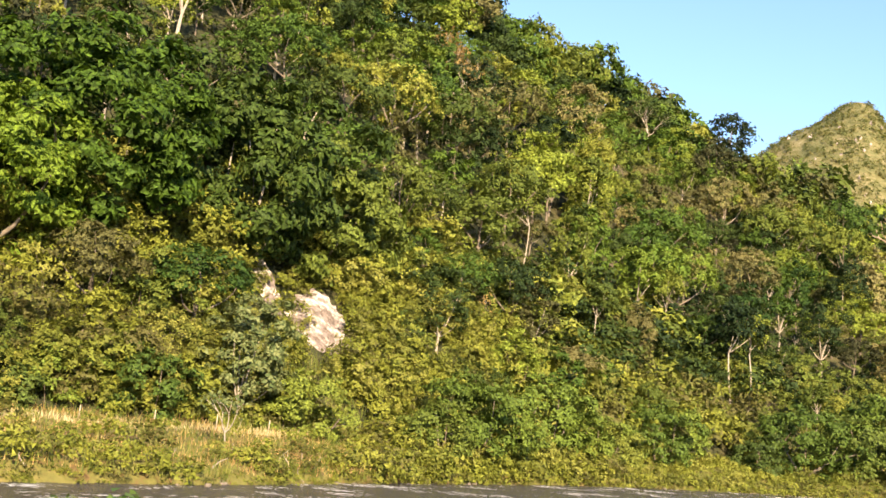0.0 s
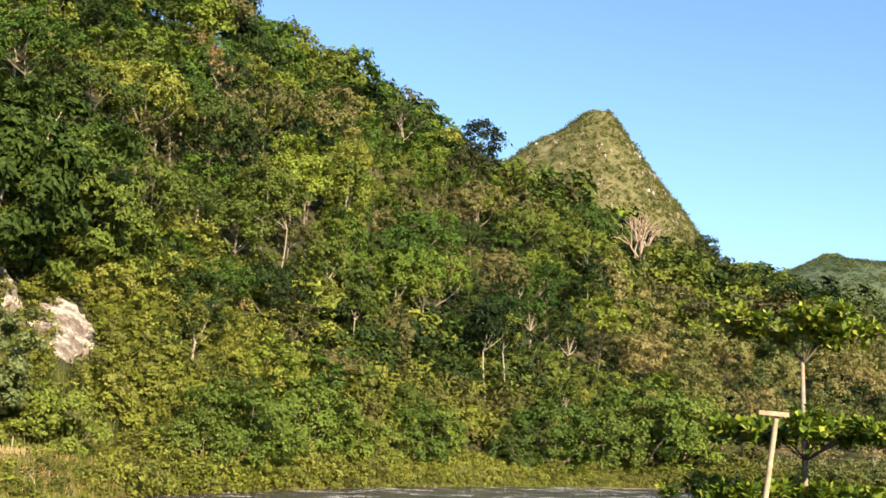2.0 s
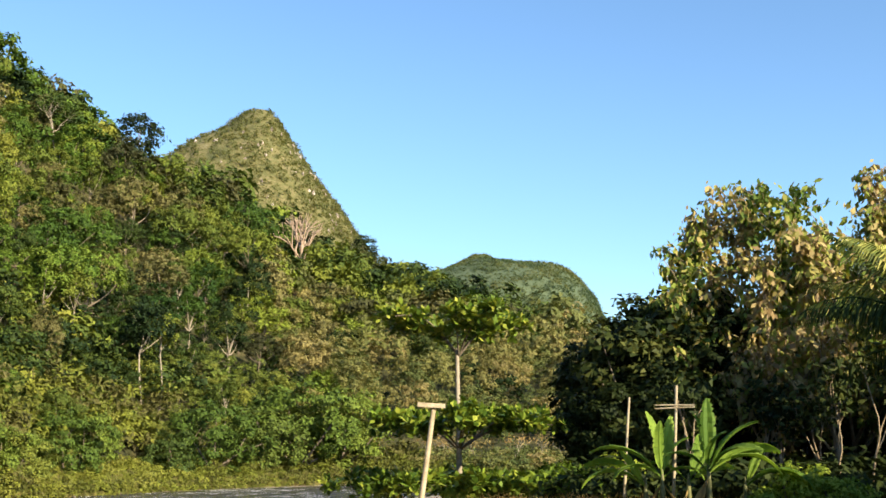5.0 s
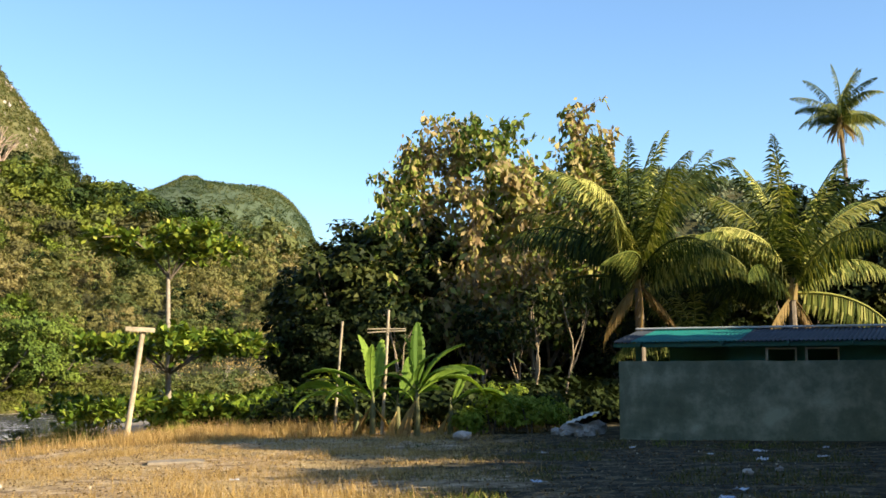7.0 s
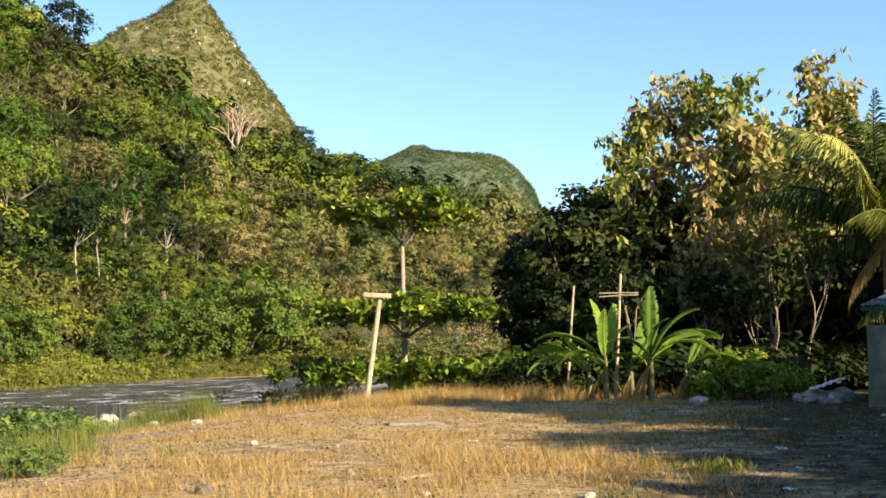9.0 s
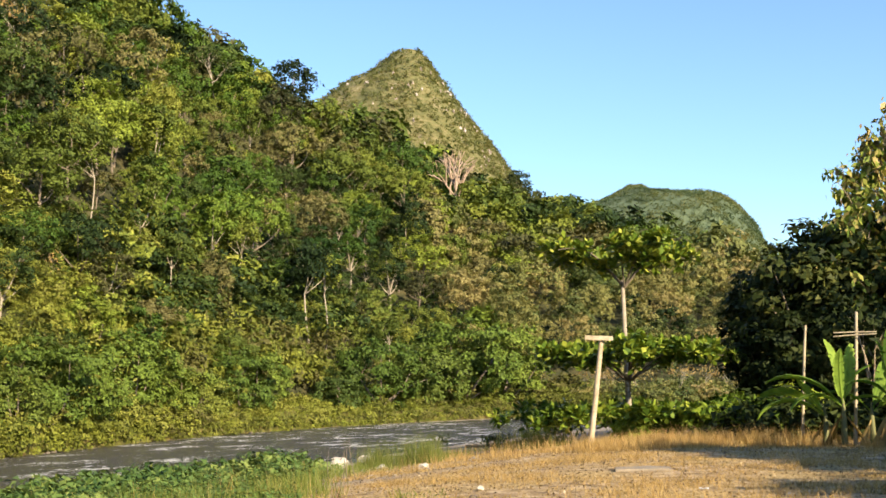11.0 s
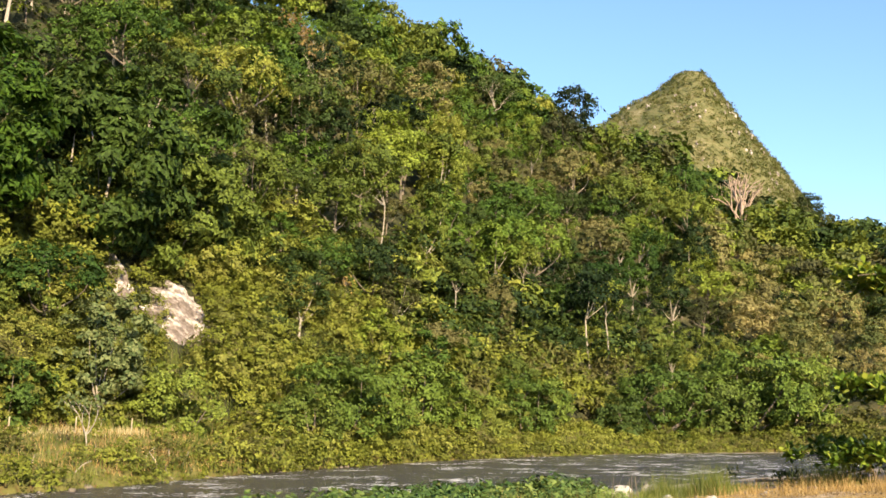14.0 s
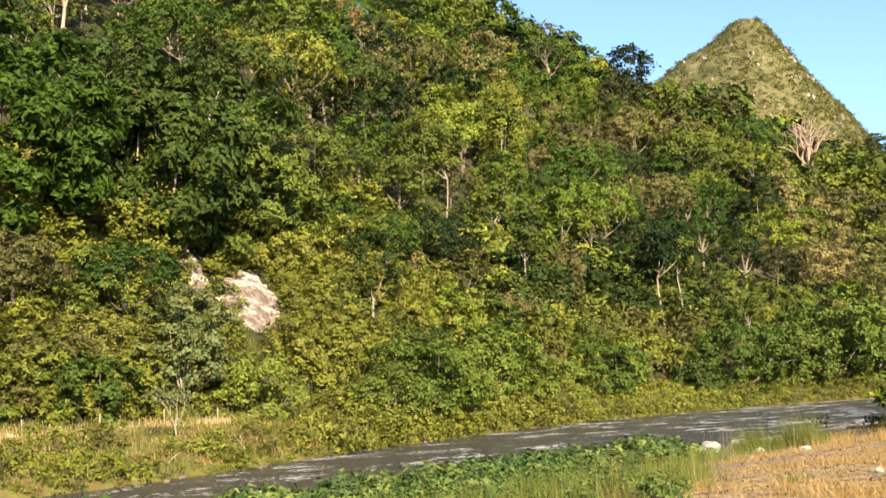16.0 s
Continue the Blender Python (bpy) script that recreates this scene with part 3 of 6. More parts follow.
# Places with a tree of their own: x, y, z, room.
BIG_TREES = [(-68.5, 36.0, 12.5, 7.5), (-66.5, 28.5, 10.0, 6.5), (-70.0, 50.3, 13.5, 8.5), (-71.5, 60.0, 14.5, 6.0), (-80.0, 56.0, 23.0, 6.0)]
CLEAR = BIG_TREES + [(-145.5, 252.0, 74.0, 7.0), (-139.0, 241.0, 70.0, 6.0), (-87.5, 50.0, 31.0, 3.0), (-88.0, 53.5, 32.0, 3.0), (-66.3, 50.9, 9.0, 2.5), (-63.5, 54.5, 8.8, 6.0), (-60.5, 52.0, 5.0, 5.5), (-61.5, 47.5, 6.0, 4.0), (-105.2, 259.9, 40.0, 6.5), (-102.0, 251.0, 38.0, 6.5), (-98.5, 243.0, 36.0, 5.0), (-103.3, 107.2, 45.0, 3.5), (-87.9, 78.6, 33.0, 2.5), (-72.5, 130.0, 8.7, 3.0), (-68.0, 122.0, 3.0, 5.0)]
rng = np.random.default_rng(21)
spots, cell = [], {}
for i in range(26000):
    v = rng.uniform(2.2, 6.9) if i < 19000 else rng.uniform(1.2, 11.5)
    s = rng.uniform(0.03, 1.03)
    p = hill_point(v, s)
    far = math.hypot(p[0], p[1])
    if math.atan2(p[0], p[1]) < -1.19:
        continue
    gap = 2.9 + 0.0095 * far
    if any((p[0] - q[0]) ** 2 + (p[1] - q[1]) ** 2 < q[3] ** 2 for q in CLEAR):
        continue
    key = (int(p[0] // 9), int(p[1] // 9))
    if any((p[0] - q[0]) ** 2 + (p[1] - q[1]) ** 2 < (gap * 0.5 + q[3] * 0.5) ** 2 for a in (-1, 0, 1) for b in (-1, 0, 1) for q in cell.get((key[0] + a, key[1] + b), ())):
        continue
    row = (p[0], p[1], p[2], gap, v, s)
    cell.setdefault(key, []).append(row)
    spots.append(row)

near = [q for q in spots if 2.6 < q[4] < 6.6 and q[5] < 0.6]
rng.shuffle(near)
single = {(q[0], q[1]) for q in near[:275]}


class Mass:
    """Gathers copies of light crown forms into one mesh."""
    def __init__(self):
        self.v, self.f, self.t, self.base = [], [], [], 0

    def add(self, form, p, scale, turn, tint):
        v, f = form
        c, sn = math.cos(turn), math.sin(turn)
        w = v * np.asarray(scale)
        self.v.append(np.stack([w[:, 0] * c - w[:, 1] * sn + p[0], w[:, 0] * sn + w[:, 1] * c + p[1], w[:, 2] + p[2]], -1))
        self.f.append(f + self.base)
        self.t.append(np.full(len(f), tint))
        self.base += len(v)

    def done(self, name, mat, label, category):
        ob = part(name, mesh_np(name, np.concatenate(self.v), np.concatenate(self.f), mat, np.concatenate(self.t)), None, None, label)
        return tagged(ob, category=category, kind="stuff")


def mass_forms(seed, leaves, size):
    out = []
    for k in range(5):
        r2 = np.random.default_rng(seed + k)
        v, f, c = crown_leaves(r2, [4.4, 3.6, 5.0, 3.2, 4.0][k], [8.0, 9.0, 6.5, 9.5, 7.5][k], 22, leaves, size, 3, 0.7, -0.65, aspect=0.8)
        v[:, 2] += [6.2, 6.4, 6.6, 6.0, 5.8][k]
        out.append((v, f))
    return out


FORMS_FINE = mass_forms(55, 1600, 0.38)
FORMS, FORMS_FAR = mass_forms(50, 1350, 0.52), mass_forms(60, 620, 0.85)
mass, dry, mass_fresh, mass_olive = Mass(), Mass(), Mass(), Mass()
for q in spots:
    x, y, z, gap, v, s = q
    edge = smoothstep(0.7, 0.85, s)
    lower, taller = edge * (smoothstep(4.9, 5.2, v) * (1 - smoothstep(6.0, 6.3, v)) + 1.7 * smoothstep(8.95, 9.25, v)), edge * smoothstep(6.1, 6.5, v) * (1 - smoothstep(6.8, 7.2, v))
    sc = gap / 4.6 * (0.62 + 0.68 * rng.beta(1.1, 1.3)) * (1 - 0.28 * lower + 0.5 * taller) * (0.7 + 0.3 * smoothstep(0.0, 0.15, s))
    turn = rng.uniform(0, 6.28)
    if (x, y) in single:
        k = int(rng.choice(5, p=[0.26, 0.24, 0.24, 0.2, 0.06]))
        if s < 0.16:
            put_tree(LOW_KINDS[k % 2], (x, y, z - 0.3), sc * 0.85, turn, ["rounded yellow-green bushy tree low on the slope", "feathery yellow-green tree low on the slope"][k % 2], "bushy trees at the foot of the hill", "low_tree")
            continue
        u = rng.random()
        put_tree((KINDS if u < 0.5 else KINDS_FRESH if u < 0.85 else KINDS_OLIVE)[k], (x, y, z), sc, turn, LABELS[k], "trees of the hillside forest", "forest_tree", rng.uniform(0.85, 1.2))
    else:
        forms = FORMS if math.hypot(x, y) < 235 else FORMS_FAR
        size = (sc, sc, sc * rng.uniform(0.85, 1.2))
        brown = v > 6.5 and s < 0.5 and rng.random() < (0.9 if s < 0.25 else 0.5)
        forms = FORMS_FINE if brown and forms is FORMS else forms
        u = rng.random()
        (dry if brown else mass if u < 0.55 else mass_fresh if u < 0.84 else mass_olive).add(forms[int(rng.integers(0, 5))], (x, y, z), size, turn, rng.beta(1.2, 1.3))
mass.done("forest", LEAF_STUFF, "dense mixed forest covering the hill", "forest")
mass_fresh.done("forest", LEAF_FRESH_STUFF, "fresh green trees of the hill forest", "forest")
mass_olive.done("forest", LEAF_OLIVE_STUFF, "olive-brown trees of the hill forest", "forest")
dry.done("dry_woodland", LEAF_DRYWOOD, "olive and brown dry woodland on the lower slope", "woodland")
far = Mass()
def on_mount(rows, count, r):
    """Random places on the faces of a hill's rings."""
    n, m = len(rows), rows.shape[1]
    area = (np.linalg.norm(rows[1:] - rows[:-1], axis=2) * np.linalg.norm(rows - np.roll(rows, -1, 1), axis=2)[1:]).mean(1)
    i, j = r.choice(n - 1, count, p=area / area.sum()), r.integers(0, m, count)
    a, b = r.random((count, 1)), r.random((count, 1))
    p, q = rows[i, j], rows[i, (j + 1) % m]
    s, t = rows[i + 1, j], rows[i + 1, (j + 1) % m]
    return (p * (1 - b) + q * b) * (1 - a) + (s * (1 - b) + t * b) * a


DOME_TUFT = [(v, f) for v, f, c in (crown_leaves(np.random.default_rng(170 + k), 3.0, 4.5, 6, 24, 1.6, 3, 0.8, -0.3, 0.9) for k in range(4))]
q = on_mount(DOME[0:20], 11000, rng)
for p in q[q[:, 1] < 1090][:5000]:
    # tint waves stand in for lit and shaded parts of the dome
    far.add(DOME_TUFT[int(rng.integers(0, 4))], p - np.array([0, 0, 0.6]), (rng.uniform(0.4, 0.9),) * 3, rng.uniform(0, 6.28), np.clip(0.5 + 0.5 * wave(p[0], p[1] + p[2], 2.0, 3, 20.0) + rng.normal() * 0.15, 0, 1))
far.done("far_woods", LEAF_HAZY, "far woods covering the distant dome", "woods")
far = Mass()
RANGE_TUFT = [(v, f) for v, f, c in (crown_leaves(np.random.default_rng(180 + k), 3.6, 5.5, 9, 64, 1.05, 3, 0.8, -0.4, 0.9) for k in range(4))]
for rows, back in zip(WOODED, (450, 395)):
    q = on_mount(rows[1:22], 1500, rng)
    for p in q[q[:, 1] < back][:560]:
        far.add(RANGE_TUFT[int(rng.integers(0, 4))], p + np.array([0, 0, 0.8]), (rng.uniform(0.8, 1.4),) * 3, rng.uniform(0, 6.28), rng.beta(2, 2))
far.done("range_woods", LEAF_RANGE_HAZE, "woods covering the hill behind the palms", "woods")


def shrub_mass(name, pts, radii, leaves, size, mat, label, category, rng, tints=None, tall=0.7):
    """Many low shrubs as one mass of leaf sprays."""
    vs, fs, ts, base = [], [], [], 0
    forms = [crown_leaves(np.random.default_rng(90 + k), 1.0, 2 * tall, 9, leaves, size, 3, 0.7, -0.1, 0.7)[:2] for k in range(6)]
    for i, (p, r) in enumerate(zip(pts, radii)):
        v, f = forms[int(rng.integers(0, 6))]
        a = rng.uniform(0, 6.28)
        c, sn = math.cos(a), math.sin(a)
        w = v * r
        vs.append(np.stack([w[:, 0] * c - w[:, 1] * sn + p[0], w[:, 0] * sn + w[:, 1] * c + p[1], w[:, 2] + p[2] + r * tall * 0.45], -1))
        fs.append(f + base)
        ts.append(np.full(len(f), rng.beta(2, 2) if tints is None else tints[i]))
        base += len(v)
    ob = part(name, mesh_np(name, np.concatenate(vs), np.concatenate(fs), mat, np.concatenate(ts)), None, None, label)
    return tagged(ob, category=category, kind="stuff")


n = 450
uv = np.stack([np.where(rng.random(n) < 0.75, rng.uniform(2.7, 6.9, n), rng.uniform(6.9, 11.5, n)), rng.uniform(0.2, 1.0, n)], 1)
shrub_mass("undergrowth", hill_point(uv[:, 0], uv[:, 1]), rng.uniform(1.0, 2.0, n), 90, 0.32, LEAF_STUFF, "tangled undergrowth between the forest trees", "undergrowth", rng)


def bush_belt(name, n, v0, v1, s0, s1, r0, r1, leaves, size, label, tall=0.8, mat=LEAF_BUSH):
    """Bushes on a stretch of the far shore, clear of the rock faces and the open grass."""
    uv = rng.uniform([v0, s0], [v1, s1], (n, 2))
    p = hill_point(uv[:, 0], uv[:, 1])
    q = hill_point(3.55, 0.081), hill_point(3.354, 0.099)
    keep = ~(((np.hypot(p[:, 0] - q[0][0], p[:, 1] - q[0][1]) < 3.0) | (np.hypot(p[:, 0] - q[1][0], p[:, 1] - q[1][1]) < 1.7)) & (uv[:, 1] < 0.112))
    keep &= ~((np.abs(uv[:, 0] - 3.535) < 0.1) & (uv[:, 1] > 0.03) & (uv[:, 1] < 0.112)) & ~((np.abs(uv[:, 0] - 3.34) < 0.09) & (uv[:, 1] > 0.05) & (uv[:, 1] < 0.125))
    keep &= wave(p[:, 0], p[:, 1] + p[:, 2], 7.0, 3, 3.0) > -0.13
    keep &= ~((np.abs(uv[:, 0] - 3.54) < 0.05) & (uv[:, 1] < 0.07))
    keep &= ~((uv[:, 0] < 3.75) & (uv[:, 1] < -0.08)) & ~((uv[:, 0] > 4.95) & (uv[:, 0] < 5.85) & (uv[:, 1] < 0.0))
    r = r0 + (r1 - r0) * rng.beta(1.0, 2.2, keep.sum()) * 1.5
    w = smoothstep(0.0, 0.04, uv[keep, 1])
    lift = np.stack([0.45 * w * r, -0.3 * w * r, 0.25 * w * r], 1)
    shrub_mass(name, p[keep] + lift, r, leaves, size, mat, label, "bushes", rng, np.clip(0.6 - 0.4 * smoothstep(4.3, 5.3, uv[keep, 0]) + 0.75 * wave(p[keep, 0], p[keep, 1] + p[keep, 2], 3.0, 3, 3.5) + rng.normal(size=keep.sum()) * 0.26, 0, 1), tall)


bush_belt("slope_bushes", 390, 2.6, 3.2, 0.0, 0.21, 0.9, 2.1, 430, 0.125, "dense yellow-green bushes covering the foot of the slope")
bush_belt("slope_bushes", 520, 3.2, 4.3, 0.0, 0.125, 0.9, 2.1, 430, 0.125, "dense yellow-green bushes covering the foot of the slope")
# darker leaves here stand in for the shadow below the great trees
bush_belt("slope_thicket", 300, 3.2, 4.3, 0.125, 0.21, 0.9, 2.1, 300, 0.15, "green thicket under the great trees, darker to give their shade", mat=LEAF_STUFF)
bush_belt("slope_bushes", 420, 4.3, 5.7, 0.0, 0.085, 1.0, 2.3, 120, 0.25, "dense yellow-green bushes covering the foot of the slope")
bush_belt("slope_thicket", 460, 4.3, 5.7, 0.085, 0.21, 1.0, 2.4, 110, 0.26, "dark green thicket between the forest trees", mat=LEAF_STUFF)
bush_belt("slope_bushes", 230, 5.7, 7.6, -0.3, 0.05, 1.1, 2.3, 110, 0.27, "dense yellow-green bushes covering the foot of the slope")
bush_belt("slope_thicket", 220, 5.7, 7.6, 0.05, 0.2, 1.1, 2.4, 110, 0.27, "dark green thicket between the forest trees", mat=LEAF_STUFF)
bush_belt("foot_bushes", 240, 2.6, 4.9, -0.25, 0.01, 0.8, 1.7, 200, 0.2, "yellow-green bushes at the foot of the slope")
bush_belt("bank_bushes", 560, 7.6, 11.0, -0.9, 0.15, 1.1, 2.0, 130, 0.22, "dry olive-brown bushes along the far bank", mat=LEAF_DRYWOOD)
uv = np.array([(v, w) for v, w in rng.uniform([3.25, 0.03], [3.78, 0.165], (300, 2)) if not (abs(v - 3.553) < 0.076 and 0.033 < w < 0.115) and not (abs(v - 3.354) < 0.03 and 0.05 < w < 0.13)])
shrub_mass("rock_bushes", hill_point(uv[:, 0], uv[:, 1]), rng.uniform(0.5, 1.2, len(uv)), 240, 0.2, LEAF_BUSH, "yellow-green bushes crowding round the rock faces", "bushes", rng, rng.beta(1.2, 1.2, len(uv)))
n = 480
uv = np.stack([np.where(np.arange(n) < 230, rng.uniform(3.75, 4.95, n), rng.uniform(5.9, 8.1, n)), rng.uniform(-0.99, -0.1, n)], 1)
shrub_mass("waterside_bushes", hill_point(uv[:, 0], uv[:, 1]), rng.uniform(0.7, 1.6, n), 190, 0.2, LEAF_BUSH, "green bushes hanging over the far water's edge", "bushes", rng, rng.beta(1.2, 1.2, n) * np.where(uv[:, 0] > 5.5, 0.5, 1.0))
n = 1000
uv = np.stack([rng.uniform(2.6, 9.2, n), rng.uniform(-1.0, -0.92, n)], 1)
shrub_mass("edge_plants", hill_point(uv[:, 0], uv[:, 1]) - np.array([0, 0, 0.2]), rng.uniform(0.4, 0.95, n) * np.where(uv[:, 0] < 3.8, 0.45, 1.0), 60, 0.32, LEAF_BUSH, "low green plants lining the far water's edge", "bushes", rng, rng.beta(1.2, 1.6, n))
n = 170
uv = np.stack([rng.uniform(4.9, 5.9, n), rng.uniform(-0.97, 0.05, n)], 1)
shrub_mass("bank_herbs", hill_point(uv[:, 0], uv[:, 1]), rng.uniform(0.5, 1.1, n), 110, 0.24, LEAF_BUSH, "lush bright green herbs on the open bank", "bushes", rng, rng.uniform(0.5, 1.0, n))
# taller trees standing out of the bushes low on the slope
sr = np.random.default_rng(5)
for k in range(44):
    v, s = 2.75 + 3.3 * (k + sr.uniform(-0.4, 0.4)) / 43, sr.uniform(0.015, 0.17)
    if 3.2 < v < 3.85:
        continue
    put_tree((KINDS, KINDS_FRESH, KINDS_OLIVE, KINDS_FRESH)[k % 4][k % 3] if k % 5 < 3 else LOW_KINDS[k % 2], tuple(hill_point(v, s) - np.array([0, 0, 0.8])), sr.uniform(0.5, 0.85), sr.uniform(0, 6.28),
             LABELS[k % 3] if k % 5 < 3 else "feathery yellow-green tree low on the slope", "trees low on the slope", "slope_tree", sr.uniform(0.9, 1.15))
# scrub on the peak
pp = on_mount(PEAK[0:28], 22000, rng)
pp = pp[pp[:, 1] < 585][:11000]
shrub_mass("peak_scrub", pp - np.array([0, 0, 0.5]), rng.uniform(0.6, 1.6, len(pp)), 12, 0.8, LEAF_PEAK, "sparse dry scrub on the peak", "scrub", rng, None, 0.8)

# ---- single trees that stand out on the hill and the far bank ----
def branching(rng, height, spread, depth=4, r0=0.22, lean=0.1, first=0.35, split=3, droop=0.0):
    """Lines of a forked bare tree standing on the origin."""
    lines, tips = [], []

    def grow(a, d, length, r, level):
        b = a + d * length
        lines.append(limb(a, b, r, r * 0.6, rng, 0.1, 4))
        if level == depth:
            tips.append(b)
            return
        for _ in range(split if level else split + 1):
            n = unit(d + rng.normal(size=3) * np.array([spread, spread, spread * 0.6]) + np.array([0, 0, 0.12 - droop * level]))
            grow(b, n, length * rng.uniform(0.55, 0.8), r * 0.55, level + 1)

    grow(np.array([0, 0, -0.6]), unit(np.array([rng.normal() * lean, rng.normal() * lean, 1.0])), height * first, r0, 0)
    return lines, np.array(tips)


LEAF_BIG = leaf_material("leaf_big_tree", [(0.0, (0.022, 0.048, 0.008)), (0.5, (0.06, 0.108, 0.013)), (1.0, (0.12, 0.18, 0.02))], glow=0.3, spread=0.4, grain=5.0, deep=0.7)
LEAF_SPREAD = leaf_material("leaf_spreading_tree", [(0.0, (0.034, 0.058, 0.011)), (0.5, (0.06, 0.09, 0.015)), (1.0, (0.1, 0.13, 0.023))], glow=0.15, spread=0.35, grain=5.0)
big_a = tree_meshes(31, 7.4, 12.5, 1.5, 75, 15000, 0.4, LEAF_BIG, BARK, 3, flat=0.3, low=-0.85, tr=0.4, bough=0.95)
big_b = tree_meshes(32, 6.8, 11.0, 1.0, 80, 14000, 0.34, LEAF_SPREAD, BARK_PALE, 3, flat=0.4, low=-0.9, tr=0.25, limbs=7, bough=0.95)
for k, (x, y, z, room) in enumerate(BIG_TREES):
    put_tree(big_a if k < 2 else big_b, (x, y, z - (1.6 if k < 2 else 3.2)), [1.3, 1.0, 1.45, 1.2, 0.95][k], 1.3 * k,
             "huge bright green tree with drooping leafy boughs" if k < 2 else "huge spreading tree with pale branches and dark hollows", "great trees above the far bank", "great_tree", 1.0 if k < 2 else 1.15)


LEAF_BUSH_TREE = leaf_material("leaf_bank_tree", [(0.0, (0.022, 0.042, 0.015)), (0.5, (0.062, 0.088, 0.03)), (1.0, (0.16, 0.18, 0.07))], spread=0.7)


def bare_tree(name, p, seed, height, label, leaf=None, leaves=0, size=0.5, bark=BARK_PALE, **kw):
    r = np.random.default_rng(seed)
    lines, tips = branching(r, height, **kw)
    t = thing(name, Matrix.Translation(p), label, "tree")
    if len(lines) <= 16:
        for k, line in enumerate(lines):
            part("branch" if k else "trunk", mesh_np("branch" if k else "trunk", *tubes([line], 5), bark, smooth=True), None, t)
    else:
        part("trunk", mesh_np("trunk", *tubes(lines, 4), bark, smooth=True), None, t)
    if leaves:
        c = tips[r.integers(0, len(tips), leaves)] + r.normal(size=(leaves, 3)) * size * 1.1
        part("crown", mesh_np("crown", *leaf_cards(c, unit(r.normal(size=(leaves, 3)) + np.array([0.4, -0.2, 0.5])), size, 0.6, 4, r), leaf), None, t)
    return t


bare_tree("dead_tree", (-105.2, 259.9, 40.0), 3, 25, "leafless bleached dead tree on the ridge", bark=BARK_DEAD, r0=0.68, spread=0.44, depth=3, first=0.36)
bare_tree("dead_tree", (-103.2, 262.0, 40.5), 4, 23, "leafless bleached dead tree on the ridge", bark=BARK_DEAD, r0=0.55, spread=0.44, depth=3, first=0.36)
bare_tree("dry_tree", (-103.3, 107.2, 44.5), 5, 9.5, "pale tree with thin tan withered leaves", LEAF_DRY, 420, 0.5, r0=0.25, spread=0.6, first=0.3)
bare_tree("dry_tree", (-112.0, 112.0, 52.0), 6, 9, "pale tree with thin tan withered leaves", LEAF_DRY, 300, 0.5, r0=0.22, spread=0.55, first=0.3)
bare_tree("bare_tree", (-87.9, 78.6, 32.5), 7, 9, "forked bare tree with white limbs", LEAF, 120, 0.5, r0=0.13, spread=0.5, first=0.3)
bare_tree("bare_tree", (-112.8, 168.9, 55.0), 8, 12, "forked tree with pale limbs and thin leaves", LEAF, 700, 0.6, r0=0.15, spread=0.5, first=0.35)
bare_tree("bare_tree", (-71.1, 80.2, 11.5), 9, 6.5, "reddish bare bush with forked stems", LEAF_DRY, 60, 0.35, BARK, r0=0.08, spread=0.6, first=0.25)
bare_tree("bare_tree", (-88.3, 49.6, 31.8), 10, 11.5, "tall white bare tree above the great trees", r0=0.28, spread=0.35, first=0.5, depth=3)
bare_tree("bare_tree", (-88.8, 53.7, 32.9), 11, 11.5, "tall white bare tree above the great trees", r0=0.28, spread=0.35, first=0.5, depth=3)
LONE = tree_meshes(87, 3.6, 8.5, 4.0, 26, 1500, 0.6, LEAF_DARK, BARK, tr=0.2, low=-0.7)
put_tree(LONE, (-145.0, 251.0, 70.5), 1.65, 0.5, "dark tree standing clear on the skyline", "skyline trees", "skyline_tree")
for x, y, z, k in ((-111.5, 332.0, 56.0, 1.3), (-109.7, 337.6, 54.0, 1.05), (-108.5, 342.0, 53.0, 0.9)):
    put_tree(LONE, (x, y, z), k, 2.5 + x, "dark tree standing clear on the skyline", "skyline trees", "skyline_tree")
SLIM = [tree_meshes(85, 2.5, 6.5, 6.2, 22, 1100, 0.55, LEAF, BARK_PALE, tr=0.12, limbs=5), tree_meshes(86, 2.2, 5.5, 6.8, 18, 900, 0.55, LEAF, BARK_PALE, tr=0.11, limbs=5)]
for k, (x, y, z, s) in enumerate([(-72.5, 130.0, 8.0, 1.15), (-72.0, 132.8, 8.0, 1.05), (-77.2, 120.8, 14.0, 0.9), (-73.7, 102.5, 10.5, 0.8), (-79.5, 95.0, 20.0, 0.85), (-88.0, 118.0, 28.0, 1.0), (-91.0, 122.0, 31.0, 0.95), (-67.5, 142.0, 3.5, 0.75), (-66.5, 146.0, 3.0, 0.7), (-82.0, 108.0, 20.0, 0.9)]):
    put_tree(SLIM[k % 2], (x, y, z), s, 2.4 * k, "slim tree with a bare white trunk", "white-trunked trees", "white_trunk_tree")
for k in range(16):
    x, y = -56 + 3.0 * k + rng.normal() * 1.5, 163 + 1.2 * k + rng.normal() * 4
    bare_tree("bare_shrub_tree", (x, y, 1.0), 60 + k, 8, "leafless grey shrubby tree by the far bank", LEAF_DRY, 70, 0.3, r0=0.1, spread=0.4, first=0.2, split=2, depth=5)
# pale bamboo stems and a light slim tree at the water
bare_tree("bank_tree", tuple(hill_point(3.224, -0.69)), 20, 3.2, "thin pale sapling stem on the grassy bank", LEAF_BUSH_TREE, 160, 0.25, r0=0.07, spread=0.4, first=0.5, depth=2, lean=0.03)
